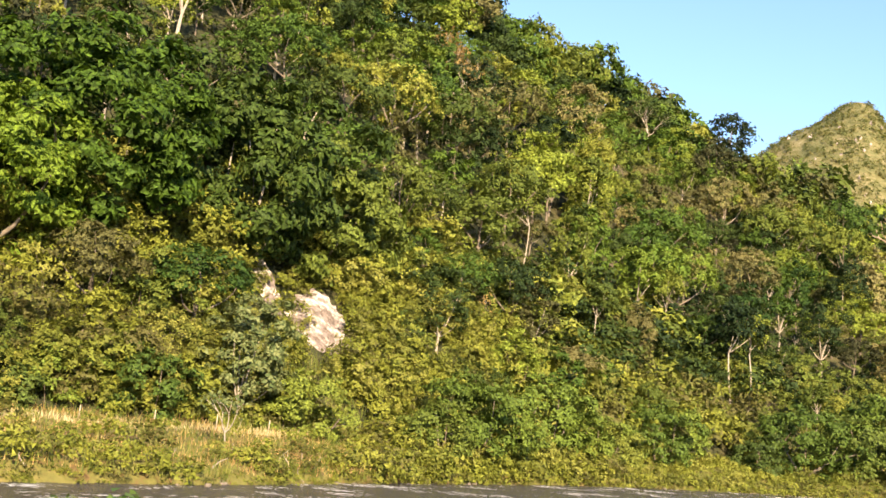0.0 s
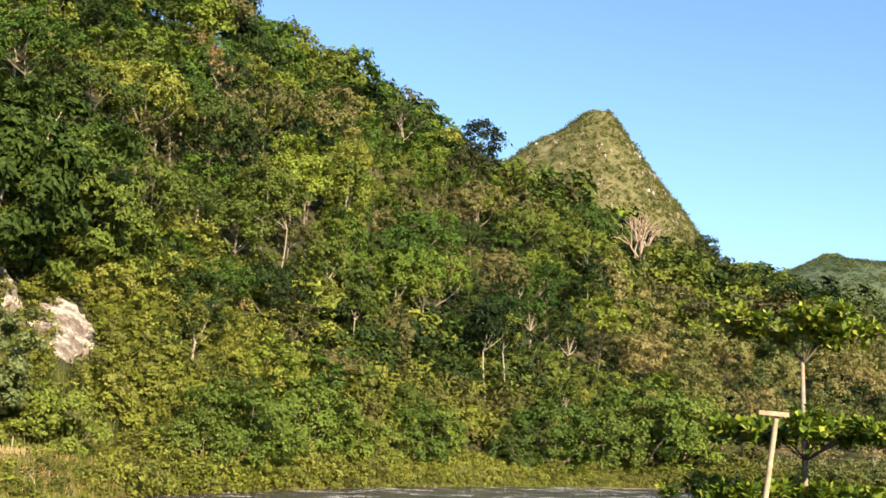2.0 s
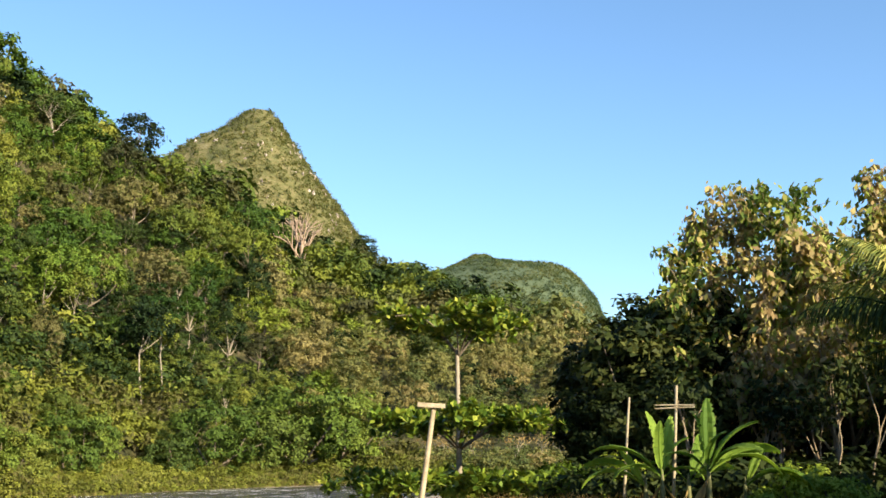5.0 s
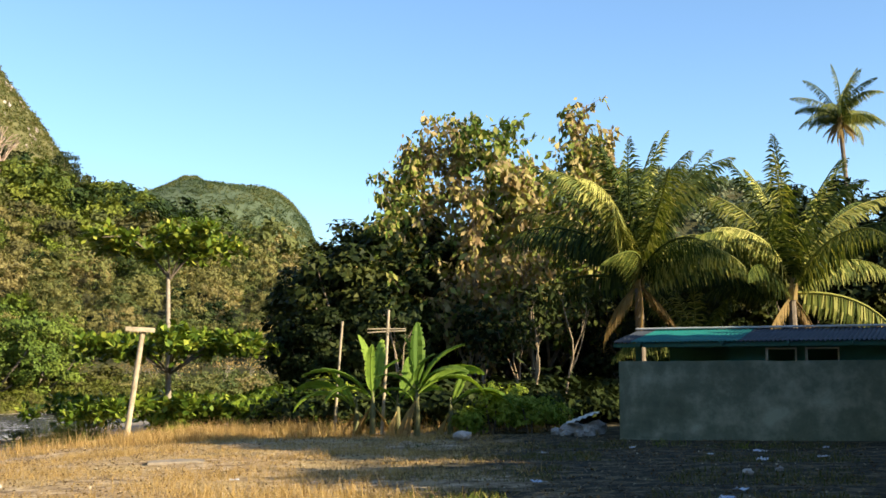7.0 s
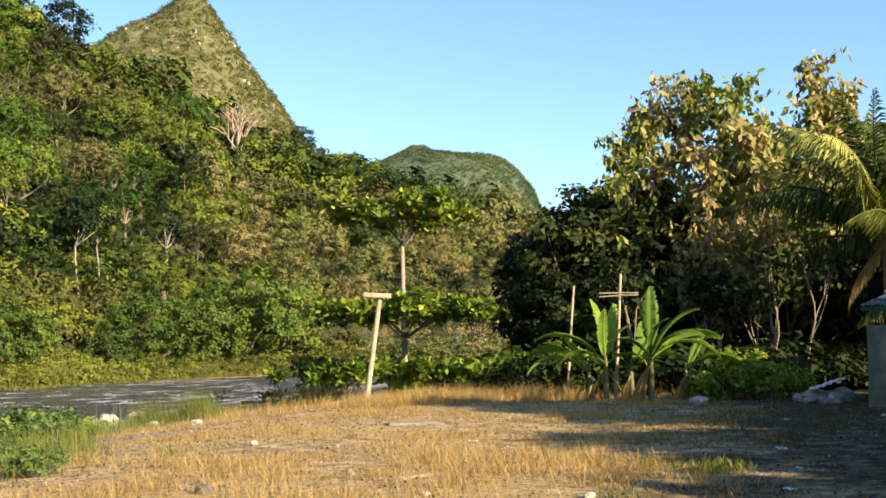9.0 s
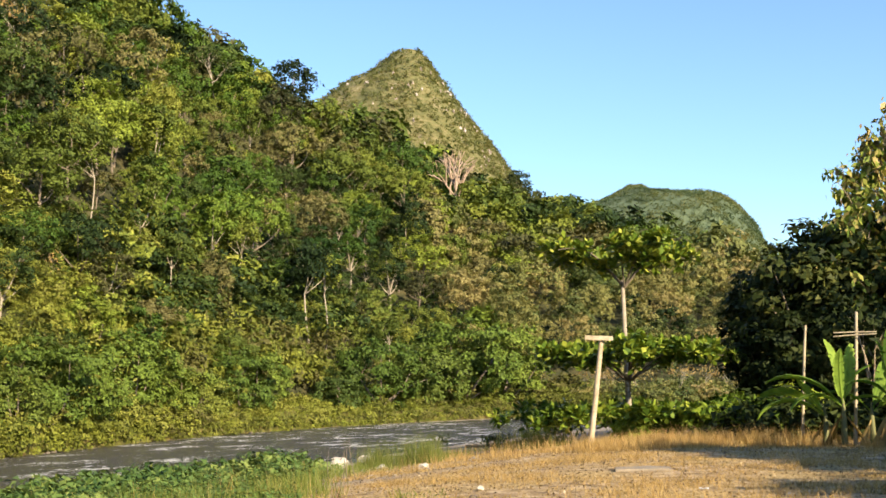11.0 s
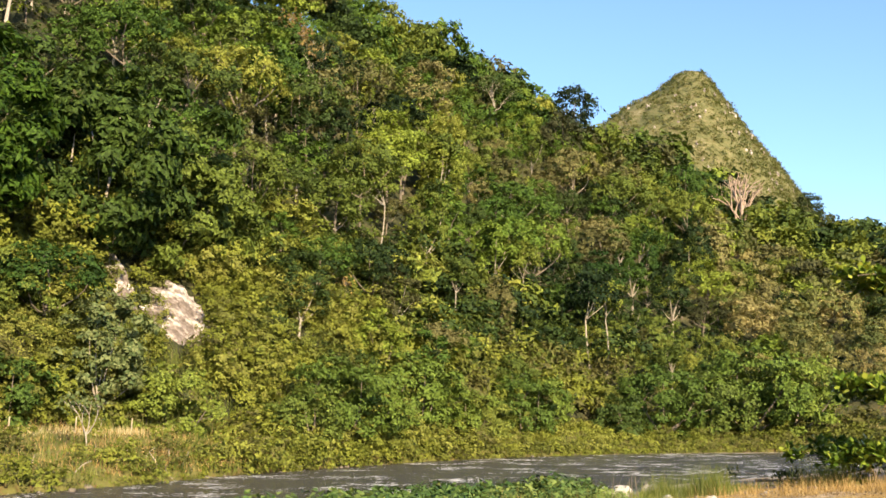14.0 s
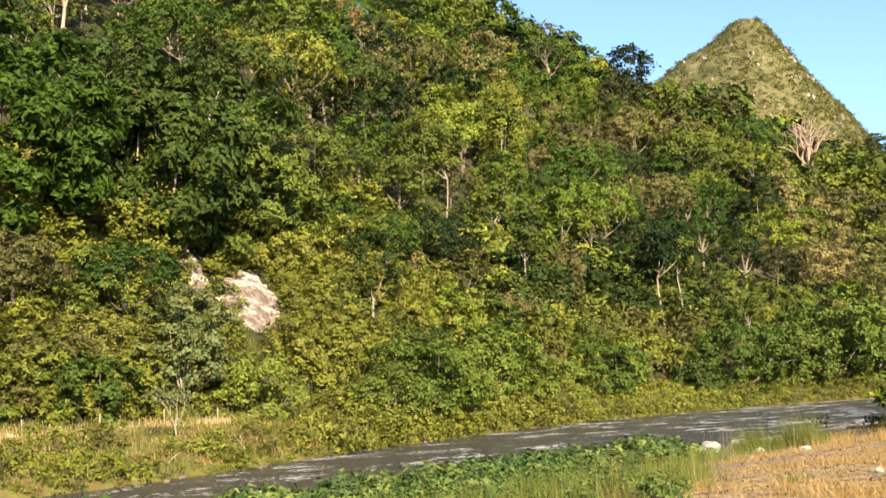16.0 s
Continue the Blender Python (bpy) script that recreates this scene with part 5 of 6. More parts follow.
# ---- banana plants ----
def banana_leaf(seed, length, width, rise, droop):
    r = np.random.default_rng(seed)
    n = 16
    t = np.linspace(0, 1, n)
    e = rise - droop * t ** 1.3
    x = np.concatenate([[0], np.cumsum(np.cos(e[:-1]))]) * length / (n - 1)
    z = np.concatenate([[0], np.cumsum(np.sin(e[:-1]))]) * length / (n - 1)
    w = width * np.clip(np.sin(np.pi * np.clip((t - 0.14) / 0.87, 0, 1)) ** 0.55, 0.03, 1)
    vs, fs, base = [], [], 0
    for side in (-1, 1):
        cut = set(r.choice(np.arange(4, n - 1), 4, replace=False).tolist())
        for i in range(n - 1):
            gap = r.uniform(0.4, 1.0) if i in cut else 0.0
            up = 0.26 + 0.05 * r.normal()
            q = []
            for j, g in ((i, gap), (i + 1, 0.0)):
                nz = np.array([-np.sin(e[j]), 0, np.cos(e[j])])
                fw = np.array([np.cos(e[j]), 0, np.sin(e[j])])
                c = np.array([x[j], 0, z[j]])
                q += [c, c + np.array([0, side * w[j] * 0.55, 0]) + nz * w[j] * up, c + np.array([0, side * w[j] * 0.95, 0]) + nz * w[j] * (up - 0.12) + fw * g * 0.1]
            vs.append(np.array(q))
            f = [[0, 1, 4, 3], [1, 2, 5, 4]]
            fs.append(np.array(f if side > 0 else [k[::-1] for k in f]) + base)
            base += 6
    rv, rf = tubes([np.stack([x, 0 * x, z - 0.015, 0.028 * (1 - 0.8 * t)], -1).tolist()], 4)
    vs.append(rv)
    fs.append(rf + base)
    return np.concatenate(vs), np.concatenate(fs)


BLADES = [mesh_np("leaf", *banana_leaf(k, ln, wd, ri, dr), LEAF_BANANA) for k, (ln, wd, ri, dr) in enumerate([(2.0, 0.25, 1.45, 0.45), (2.0, 0.27, 1.15, 1.0), (2.0, 0.25, 0.9, 1.45), (1.9, 0.24, 0.7, 1.9), (1.8, 0.2, 1.5, 0.25)])]
BLADE_DRY = mesh_np("leaf", *banana_leaf(9, 1.9, 0.16, -0.9, 0.9), LEAF_DRY)


def banana(p, height, seed, angles, label, dry=2):
    r = np.random.default_rng(seed)
    t = thing("banana_plant", Matrix.Translation(p), label, "banana plant", "banana clump")
    part("stem", mesh_np("stem", *tubes([[(0, 0, -0.2, 0.1), (0.02, 0, height * 0.5, 0.085), (0.03, 0, height, 0.055), (0.03, 0, height + 0.25, 0.02)]], 10), STEM_BANANA, smooth=True), None, t)
    for kind, a, s in angles:
        ob = part("leaf", BLADES[kind], None, t)
        ob.matrix_basis = Matrix.Translation((0.03, 0, height)) @ Matrix.Rotation(radians(a), 4, "Z") @ Matrix.Rotation(r.normal() * 0.25, 4, "X") @ Matrix.Scale(s, 4)
    for k in range(dry):
        ob = part("leaf", BLADE_DRY, None, t, "withered hanging banana leaf")
        ob.matrix_basis = Matrix.Translation((0.02, 0, height - 0.15)) @ Matrix.Rotation(r.uniform(0, 6.28), 4, "Z")
    return t


banana((-2.15, 33.2, 0), 1.05, 1, [(0, 150, 1.0), (4, 105, 1.0), (2, 176, 1.2), (1, 40, 0.9), (0, -50, 0.85), (3, 205, 0.9), (3, -15, 0.75)], "banana plant with upright torn green leaves", 3)
banana((-0.85, 32.5, 0), 1.2, 2, [(4, 100, 1.15), (0, 60, 1.0), (1, 15, 1.05), (2, -5, 1.1), (1, -45, 0.9), (2, -28, 1.0), (3, 8, 1.2), (0, 160, 0.9), (2, 205, 0.75)], "banana plant with broad bright green leaves")
banana((-2.7, 34.1, 0), 0.8, 3, [(2, 172, 1.1), (4, 140, 0.75), (3, 190, 1.15)], "banana plant with a withered leaf hanging down", 3)
banana((0.1, 33.7, 0), 0.8, 4, [(3, 5, 1.15), (3, -20, 1.2), (4, 80, 0.7), (3, 25, 1.1)], "small banana plant with drooping leaves")
banana((-1.45, 33.6, 0), 0.9, 6, [(1, 70, 0.9), (0, 120, 0.8), (2, -30, 0.8), (2, 190, 0.8)], "young banana plant between taller ones")


# ---- tropical almond tree with flat tiers ----
def rosettes(r, centres, leaf=0.27, count=9):
    c = np.repeat(centres, count, 0)
    n = len(c)
    out = unit(r.normal(size=(n, 3)) * np.array([1, 1, 0.7]) + np.array([0, 0, 0.45]))
    side = unit(np.cross(out, unit(np.array([[0, 0, 1.0]]) + r.normal(size=(n, 3)) * 0.35)))
    ln = leaf * r.uniform(0.75, 1.25, (n, 1))
    v = np.stack([c, c + out * ln * 0.62 + side * ln * 0.27, c + out * ln, c + out * ln * 0.62 - side * ln * 0.27], 1)
    return v.reshape(-1, 3), np.arange(n * 4).reshape(n, 4)


def almond(p):
    r = np.random.default_rng(5)
    t = thing("almond_tree", Matrix.Translation(p), "young tropical almond tree with flat leafy tiers and pale trunk", "tree")
    part("trunk", mesh_np("trunk", *tubes([limb((0, 0, -0.5), (-0.06, 0, 5.65), 0.12, 0.07, r, 0.004, 14)], 9), BARK_PALE, smooth=True), None, t)
    for z0, rise, reach, arms, dense in ((5.35, 0.46, 2.85, 8, 50), (1.95, 0.28, 3.7, 12, 62), (0.3, 0.1, 4.7, 11, 46)):
        lines, tips = [], []
        for k in range(arms):
            a = 6.283 * k / arms + r.normal() * 0.2
            ln = reach * r.uniform(0.75, 1.1)
            d = np.array([math.cos(a), math.sin(a), 0])
            b = d * ln + np.array([0, 0, z0 + ln * rise + r.normal() * 0.12])
            line = [[*(np.array([0, 0, z0]) + (b - np.array([0, 0, z0])) * u + np.array([0, 0, 0.45 * reach * rise * math.sin(math.pi * u)]) + r.normal(size=3) * 0.04 * u), 0.04 - 0.028 * u] for u in np.linspace(0, 1, 7)]
            lines.append(line)
            q = np.array(line)[:, :3]
            tufts = [(u + r.normal() * 0.05, r.normal() * 0.32 * u) for u in ((0.35, 0.62, 0.85, 1.0) if z0 > 5 else (0.42, 0.56, 0.7, 0.84, 0.98))]
            for m in range(dense):
                u, off = tufts[m % len(tufts)]
                base = np.array([np.interp(u, np.linspace(0, 1, 7), q[:, i]) for i in range(3)])
                tips.append(base + np.cross(d, [0, 0, 1]) * (off + r.normal() * 0.2) + d * r.normal() * 0.2 + np.array([0, 0, r.normal() * 0.14 + 0.04]))
        part("limb", mesh_np("limb", *tubes(lines, 5), BARK, smooth=True), None, t)
        part("tier", mesh_np("tier", *rosettes(r, np.array(tips), 0.31, 11), LEAF_ALMOND), None, t, "flat tier of glossy green leaves")
    return t


almond((-9.85, 40.8, 0))


def bush(p, radius, seed, mat, label, leaf=0.2, leaves=900, tall=0.8, name="bush"):
    r = np.random.default_rng(seed)
    t = thing(name, Matrix.Translation(p), label, "bush", "bushes by the field")
    v, f, c = crown_leaves(r, radius, 2 * radius * tall, 18, leaves, leaf, 4, 0.7, -0.5, 0.55)
    v[:, 2] += radius * tall * 0.85
    part("foliage", mesh_np("foliage", v, f, mat), None, t)
    for k in range(4):
        part("stem", mesh_np("stem", *tubes([limb((r.normal() * 0.1, r.normal() * 0.1, -0.2), c[k] + np.array([0, 0, radius * tall * 0.8]), 0.03, 0.01, r, 0.1)], 4), BARK), None, t)
    return t


BUSHES = [(-8.2, 39.2, 0.7), (-7.0, 38.6, 0.75), (-5.9, 38.4, 0.85), (-4.9, 37.2, 0.75), (-6.4, 40.5, 0.95), (-4.0, 38.6, 1.0), (-9.2, 38.4, 0.55)]
for k, (x, y, s) in enumerate(BUSHES):
    bush((x, y, float(ground_z(x, y))), s, 200 + k, LEAF_HEDGE, "leafy bright green bush at the field's edge", 0.24, 700)
for k, (x, y, s) in enumerate([(1.3, 33.4, 0.75), (2.4, 33.6, 0.6), (0.6, 33.0, 0.45), (3.0, 34.4, 0.6), (1.9, 34.6, 0.9)]):
    bush((x, y, 0), s, 230 + k, LEAF_HEDGE, "low bright green bush in front of the grove", 0.16, 600)


# ---- the grove: teaks, dark trees and undergrowth ----
def teak(p, height, seed, label):
    r = np.random.default_rng(seed)
    t = thing("teak_tree", Matrix.Translation(p), label, "tree", "teak trees")
    lines, ends = [], []
    top = np.array([r.normal() * 0.5, r.normal() * 0.3, height * 0.92])
    trunk = limb((0, 0, -0.4), top, 0.085, 0.025, r, 0.03, 12)
    lines.append(trunk)
    q = np.array(trunk)[:, :3]
    for k in range(24):
        u = r.uniform(0.16, 0.97)
        a = np.array([np.interp(u, np.linspace(0, 1, 12), q[:, i]) for i in range(3)])
        ang, ln = r.uniform(0, 6.28), height * r.uniform(0.1, 0.26) * (1.25 - u)
        b = a + np.array([math.cos(ang) * ln * 0.7, math.sin(ang) * ln * 0.7, ln * r.uniform(0.7, 1.3) + 0.5])
        lines.append(limb(a, b, 0.045, 0.014, r, 0.1, 5))
        ends += [a + (b - a) * w for w in (0.45, 0.65, 0.8, 0.92, 1.0, 1.05)]
        for m in range(4):
            c = a + (b - a) * r.uniform(0.3, 0.95)
            d = c + r.normal(size=3) * np.array([0.6, 0.6, 0.3]) + np.array([0, 0, 0.7])
            lines.append(limb(c, d, 0.018, 0.008, r, 0.1, 3))
            ends += [c + (d - c) * w for w in (0.7, 1.0)]
    part("trunk", mesh_np("trunk", *tubes(lines, 5), BARK_TAN, smooth=True), None, t)
    e = np.array(ends)
    n = 2300
    c = e[r.integers(0, len(e), n)] + r.normal(size=(n, 3)) * np.array([0.13, 0.13, 0.1])
    down = unit(r.normal(size=(n, 3)) * np.array([0.55, 0.55, 0.4]) + np.array([0, 0, -0.75]))
    side = unit(np.cross(down, unit(r.normal(size=(n, 3)))))
    ln = 0.33 * r.uniform(0.6, 1.35, (n, 1))
    v = np.stack([c, c + down * ln * 0.55 + side * ln * 0.26, c + down * ln, c + down * ln * 0.5 - side * ln * 0.26], 1)
    part("crown", mesh_np("crown", v.reshape(-1, 3), np.arange(n * 4).reshape(n, 4), LEAF_TEAK), None, t, "sparse golden-brown and green drooping leaves")
    return t


for k, (x, y, h) in enumerate([(-0.6, 45.0, 11.2), (0.5, 46.2, 12.2), (1.9, 44.5, 11.6), (2.9, 45.6, 11.8), (4.2, 44.8, 11.2), (5.2, 46.5, 12.8), (3.4, 42.8, 9.6), (-1.8, 44.2, 9.6), (-2.6, 43.0, 8.4), (6.4, 45.0, 10.8), (1.0, 42.4, 8.8)]):
    teak((x, y, 0), h, 300 + k, "tall slender teak with sparse browning leaves")
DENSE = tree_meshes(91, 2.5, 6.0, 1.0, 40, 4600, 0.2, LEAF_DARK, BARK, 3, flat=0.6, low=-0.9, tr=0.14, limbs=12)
# the row at y 52 to 54 is added to block light from behind
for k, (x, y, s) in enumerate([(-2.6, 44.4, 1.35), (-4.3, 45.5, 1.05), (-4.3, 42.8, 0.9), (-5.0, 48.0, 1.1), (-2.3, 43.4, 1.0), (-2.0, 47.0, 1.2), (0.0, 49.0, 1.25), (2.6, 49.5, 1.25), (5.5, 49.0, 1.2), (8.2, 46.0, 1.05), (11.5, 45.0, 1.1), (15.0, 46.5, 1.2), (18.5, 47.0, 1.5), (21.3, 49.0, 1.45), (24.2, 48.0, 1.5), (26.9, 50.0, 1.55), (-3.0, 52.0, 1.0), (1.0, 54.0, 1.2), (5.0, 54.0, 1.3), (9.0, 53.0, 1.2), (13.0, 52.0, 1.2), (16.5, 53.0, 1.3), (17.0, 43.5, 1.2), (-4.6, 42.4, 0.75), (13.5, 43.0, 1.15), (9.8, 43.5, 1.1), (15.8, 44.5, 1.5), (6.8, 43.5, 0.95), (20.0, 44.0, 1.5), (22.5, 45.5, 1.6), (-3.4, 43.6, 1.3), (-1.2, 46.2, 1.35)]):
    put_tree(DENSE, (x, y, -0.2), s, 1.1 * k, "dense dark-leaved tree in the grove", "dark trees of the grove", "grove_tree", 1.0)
for k in range(7):
    x, y = -1.5 + 1.0 * k + rng.normal() * 0.5, 38.5 + rng.uniform(-1.5, 3.0)
    lean = rng.normal(size=2) * 0.5
    bare_tree("sapling", (x, y, -0.1), 400 + k, rng.uniform(3.0, 4.6), "thin pale sapling trunk in the grove", LEAF_DARK, 160, 0.3, BARK_TAN, r0=0.06, spread=0.2, first=0.55, depth=2, lean=0.08, split=2)


# dark leaf mass added over the lit ground to give the grove's deep shade
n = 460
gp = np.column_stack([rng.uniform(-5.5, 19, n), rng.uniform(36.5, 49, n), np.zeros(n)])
shrub_mass("grove_undergrowth", gp, rng.uniform(0.5, 1.3, n), 110, 0.26, LEAF_DARK, "undergrowth filling the grove, darkened to give its shade", "undergrowth", rng)


# ---- rubble heap at the wall's end ----
def stone(p, size, seed, mat=None, label="weathered pale stone lying on the field", name="stone", sub=2, flat=0.7):
    bm = bmesh.new()
    bmesh.ops.create_icosphere(bm, subdivisions=sub, radius=0.5)
    for v in bm.verts:
        q = v.co * 2.6 + Vector((seed * 3.1, 0, 0))
        v.co = v.co * (1 + 0.5 * noise.noise(q) + 0.2 * noise.noise(q * 2.5))
        v.co.z *= flat
    ob = part(name, bm, mat or STONE, None, label)
    ob.matrix_basis = Matrix.Translation((p[0], p[1], p[2] + size * flat * 0.22)) @ Matrix.Rotation(seed * 1.7, 4, "Z") @ Matrix.Diagonal((size, size * 0.8, size, 1))
    return tagged(ob, category="stone")


for k, (x, y, s) in enumerate([(3.4, 31.2, 0.6), (3.8, 30.6, 0.5), (4.0, 31.4, 0.7), (3.0, 31.6, 0.4), (3.6, 31.9, 0.55), (3.5, 30.4, 0.35), (3.2, 30.9, 0.3)]):
    stone((x, y, 0), s, 20 + k, STONE, "grey-white lump of rubble heaped by the wall", "rubble", 3, 0.75)
t = thing("sheet_scrap", Matrix.Translation((3.7, 31.1, 0.42)) @ Matrix.Rotation(radians(-18), 4, "Y") @ Matrix.Rotation(0.4, 4, "Z"), "bent pale scrap sheet lying on the rubble", "scrap")
corrugated("sheet", -0.42, 0.42, (-0.25, 0.06), (0.25, 0.08), WHITE_PAINT, t, pitch=0.2)

# ---- stones, boards and litter on the field ----
stone((-22.5, 42.3, float(ground_z(-22.5, 42.3))), 1.05, 3, label="large cream boulder at the river's edge", name="boulder", sub=3, flat=0.6)
stone((-21.3, 42.6, float(ground_z(-21.3, 42.6))), 0.8, 4, label="cream stone at the river's edge", name="boulder", sub=3)
for k, (x, y, s, dark) in enumerate([(-4.25, 14.16, 0.13, 0), (-1.05, 11.95, 0.13, 0), (-5.48, 12.4, 0.24, 1), (0.3, 13.2, 0.12, 1), (-9.3, 34.2, 0.25, 0), (4.75, 18.3, 0.2, 0), (5.4, 18.8, 0.15, 0), (-7.4, 19.0, 0.16, 0), (-6.8, 17.1, 0.12, 1), (-2.8, 12.1, 0.09, 0), (0.4, 30.4, 0.5, 0), (-10.8, 16.5, 0.14, 0), (-2.1, 18.3, 0.12, 0), (1.3, 14.8, 0.1, 0), (-13.5, 30.5, 0.3, 0), (-16.0, 33.0, 0.35, 0)]):
    stone((x, y, float(ground_z(x, y))), s, 40 + k, DARK_STONE if dark else STONE, "dark earthy stone half sunk in the field" if dark else "small pale stone on the dry field")


def slab(p, sx, sy, sz, turn, label, name):
    bm = box_bm(sx, sy, sz, 0.006)
    bmesh.ops.subdivide_edges(bm, edges=bm.edges[:], cuts=4, use_grid_fill=True)
    for v in bm.verts:
        v.co += Vector((noise.noise(v.co * 4), noise.noise(v.co * 4 + Vector((5, 0, 0))), 0)) * 0.05 + Vector((0, 0, noise.noise(v.co * 3) * 0.03))
    ob = part(name, bm, WOOD_PALE if name == "board" else PEBBLE, None, label)
    ob.matrix_basis = Matrix.Translation((p[0], p[1], float(ground_z(p[0], p[1])) + sz * 0.5)) @ Matrix.Rotation(turn, 4, "Z")
    tagged(ob, category=name)


slab((-5.5, 23.4, 0), 1.1, 0.8, 0.05, 0.3, "flat pale cracked slab lying on the field", "slab")
slab((-3.32, 13.75, 0), 0.42, 0.13, 0.03, 0.2, "short grey weathered board on the ground", "board")


def litter(p, size, seed, mat, label):
    r = np.random.default_rng(seed)
    n = 9
    u, w = np.meshgrid(np.linspace(-1, 1, n), np.linspace(-0.6, 0.6, n), indexing="ij")
    z = 0.12 + 0.3 * np.abs(wave(u, w, seed * 1.3, 4, 0.45)) + 0.08 * r.normal(size=u.shape)
    rim = 1 - 0.25 * np.abs(wave(u, w, seed, 2, 0.7))
    v = np.stack([u * rim, w * rim, np.maximum(z, 0.02)], -1).reshape(-1, 3) * size
    ob = part("litter", mesh_np("litter", v, grid_faces(n, n), mat, smooth=True), None, None, label)
    ob.matrix_basis = Matrix.Translation((p[0], p[1], float(ground_z(p[0], p[1])))) @ Matrix.Rotation(seed * 2.1, 4, "Z")
    tagged(ob, category="litter", group="litter on the field")


for k, (x, y, s, m) in enumerate([(1.4, 17.8, 0.13, 1), (3.5, 14.6, 0.15, 1), (4.05, 15.95, 0.12, 1), (2.9, 11.35, 0.14, 0), (5.78, 21.2, 0.16, 0), (3.6, 14.9, 0.1, 0), (6.4, 23.6, 0.14, 0), (5.2, 22.8, 0.1, 0), (7.0, 21.5, 0.12, 0), (2.0, 24.0, 0.1, 0), (4.1, 25.6, 0.12, 0), (-3.6, 19.5, 0.09, 0), (1.0, 12.8, 0.08, 0), (8.0, 24.4, 0.12, 0)]):
    litter((x, y), s, 1 + k, PLASTIC_BLUE if m else PLASTIC, "crumpled pale blue plastic scrap" if m else "crumpled white plastic scrap")

# thin dead twigs standing by the river
t = thing("dead_twigs", Matrix.Translation((-14.2, 27.0, float(ground_z(-14.2, 27.0)))), "thin dead twig stems standing on the bank", "twigs")
tr = np.random.default_rng(8)
for k in range(4):
    part("twig", mesh_np("twig", *tubes([limb((k * 0.24 - 0.4, tr.normal() * 0.1, -0.1), (k * 0.22 - 0.35 + tr.normal() * 0.1, 0, 0.95 + tr.normal() * 0.12), 0.014, 0.006, tr, 0.05), limb((k * 0.23 - 0.38, 0, 0.5), (k * 0.25 - 0.2, 0, 0.8), 0.008, 0.004, tr, 0.1)], 4), BARK), None, t)


t = thing("fallen_branch", Matrix.Translation((-14.6, 41.2, float(ground_z(-14.6, 41.2)))), "dark leafy fallen branch lying over the river's edge", "branch")
fr = np.random.default_rng(14)
spine = limb((-1.9, 0.3, 0.1), (2.6, -0.4, 0.75), 0.07, 0.03, fr, 0.04, 8)
part("bough", mesh_np("bough", *tubes([spine], 6), BARK, smooth=True), None, t)
for k in range(9):
    a = np.array(spine[k % 7 + 1][:3])
    b = a + fr.normal(size=3) * np.array([0.45, 0.35, 0.12]) + np.array([-0.25, 0, 0.16])
    part("twig", mesh_np("twig", *tubes([limb(a, b, 0.02, 0.008, fr, 0.1, 4)], 4), BARK), None, t)
    c = b + fr.normal(size=(26, 3)) * np.array([0.2, 0.2, 0.1])
    part("leaves", mesh_np("leaves", *leaf_cards(c, unit(fr.normal(size=(26, 3)) + np.array([0.3, -0.2, 0.6])), 0.17, 0.6, 4, fr), LEAF_DARK), None, t)


# ---- grass ----
def grass(name, pts, height, width, mat, label, r, bend=0.5, tint=None, slim=False):
    """Single blades as slender bent strips."""
    n = len(pts)
    h = np.broadcast_to(np.asarray(height, float), (n,)) * r.beta(2.0, 2.2, n) * 1.9
    a = r.uniform(0, 6.283, n)
    d = np.stack([np.cos(a), np.sin(a), 0 * a], 1)
    s = np.stack([-np.sin(a), np.cos(a), 0 * a], 1) * (np.broadcast_to(np.asarray(width, float), (n,))[:, None] * 0.5)
    lean = (r.uniform(0.1, 1.0, n) * bend * h)[:, None]
    up = np.array([0, 0, 1.0])
    m = pts + up * (h * 0.6)[:, None] + d * lean * 0.35
    tip = pts + up * h[:, None] + d * lean
    v = np.stack([pts - s, pts + s, m + s * 0.8, tip + s * 0.1, m - s * 0.8], 1).reshape(-1, 3)
    f = np.arange(n * 5).reshape(n, 5)
    if slim:
        v, f = np.stack([pts - s, pts + s, tip], 1).reshape(-1, 3), np.arange(n * 3).reshape(n, 3)
    t = r.beta(2, 2, n) if tint is None else tint
    ob = part(name, mesh_np(name, v, f, mat, t), None, None, label)
    return tagged(ob, category="grass", kind="stuff")


gr = np.random.default_rng(77)


def scatter(n, x0, x1, y0, y1, keep):
    p = gr.uniform([x0, y0], [x1, y1], (n * 3, 2))
    p = p[keep(p[:, 0], p[:, 1])][:n]
    return np.column_stack([p, ground_z(p[:, 0], p[:, 1]) - 0.01])


def clumped(p, per, spread):
    q = np.repeat(p, per, 0)
    q[:, :2] += gr.normal(size=(len(q), 2)) * spread
    q[:, 2] = ground_z(q[:, 0], q[:, 1]) - 0.01
    return q


# short dry turf, thicker in patches
# turf and straw kept off the shaded right side, which stays darker
turf = scatter(70000, -16, 9, 8.5, 40, lambda x, y: (wave(x, y, 8.0, 3, 1.2) > 0.0 + 0.35 * gr.random(len(x))) & (river_side(x, y) > 9) & (x < -0.5 + 2.5 * wave(x, y, 5.0, 2, 2.0) + 2.0 * gr.random(len(x))))
grass("dry_grass", turf, 0.07, 0.013, GRASS_DRY, "short dry yellow grass on the field", gr, 2.0, None, True)
straw = scatter(26000, -16, 3, 9, 36, lambda x, y: (wave(x, y, 11.0, 3, 0.9) > -0.05) & (x < 2.5 * gr.random(len(x))))
straw[:, 2] += 0.012
grass("straw_litter", straw, 0.03, 0.012, GRASS_DRY, "matted straw lying on the field", gr, 5.0, None, True)
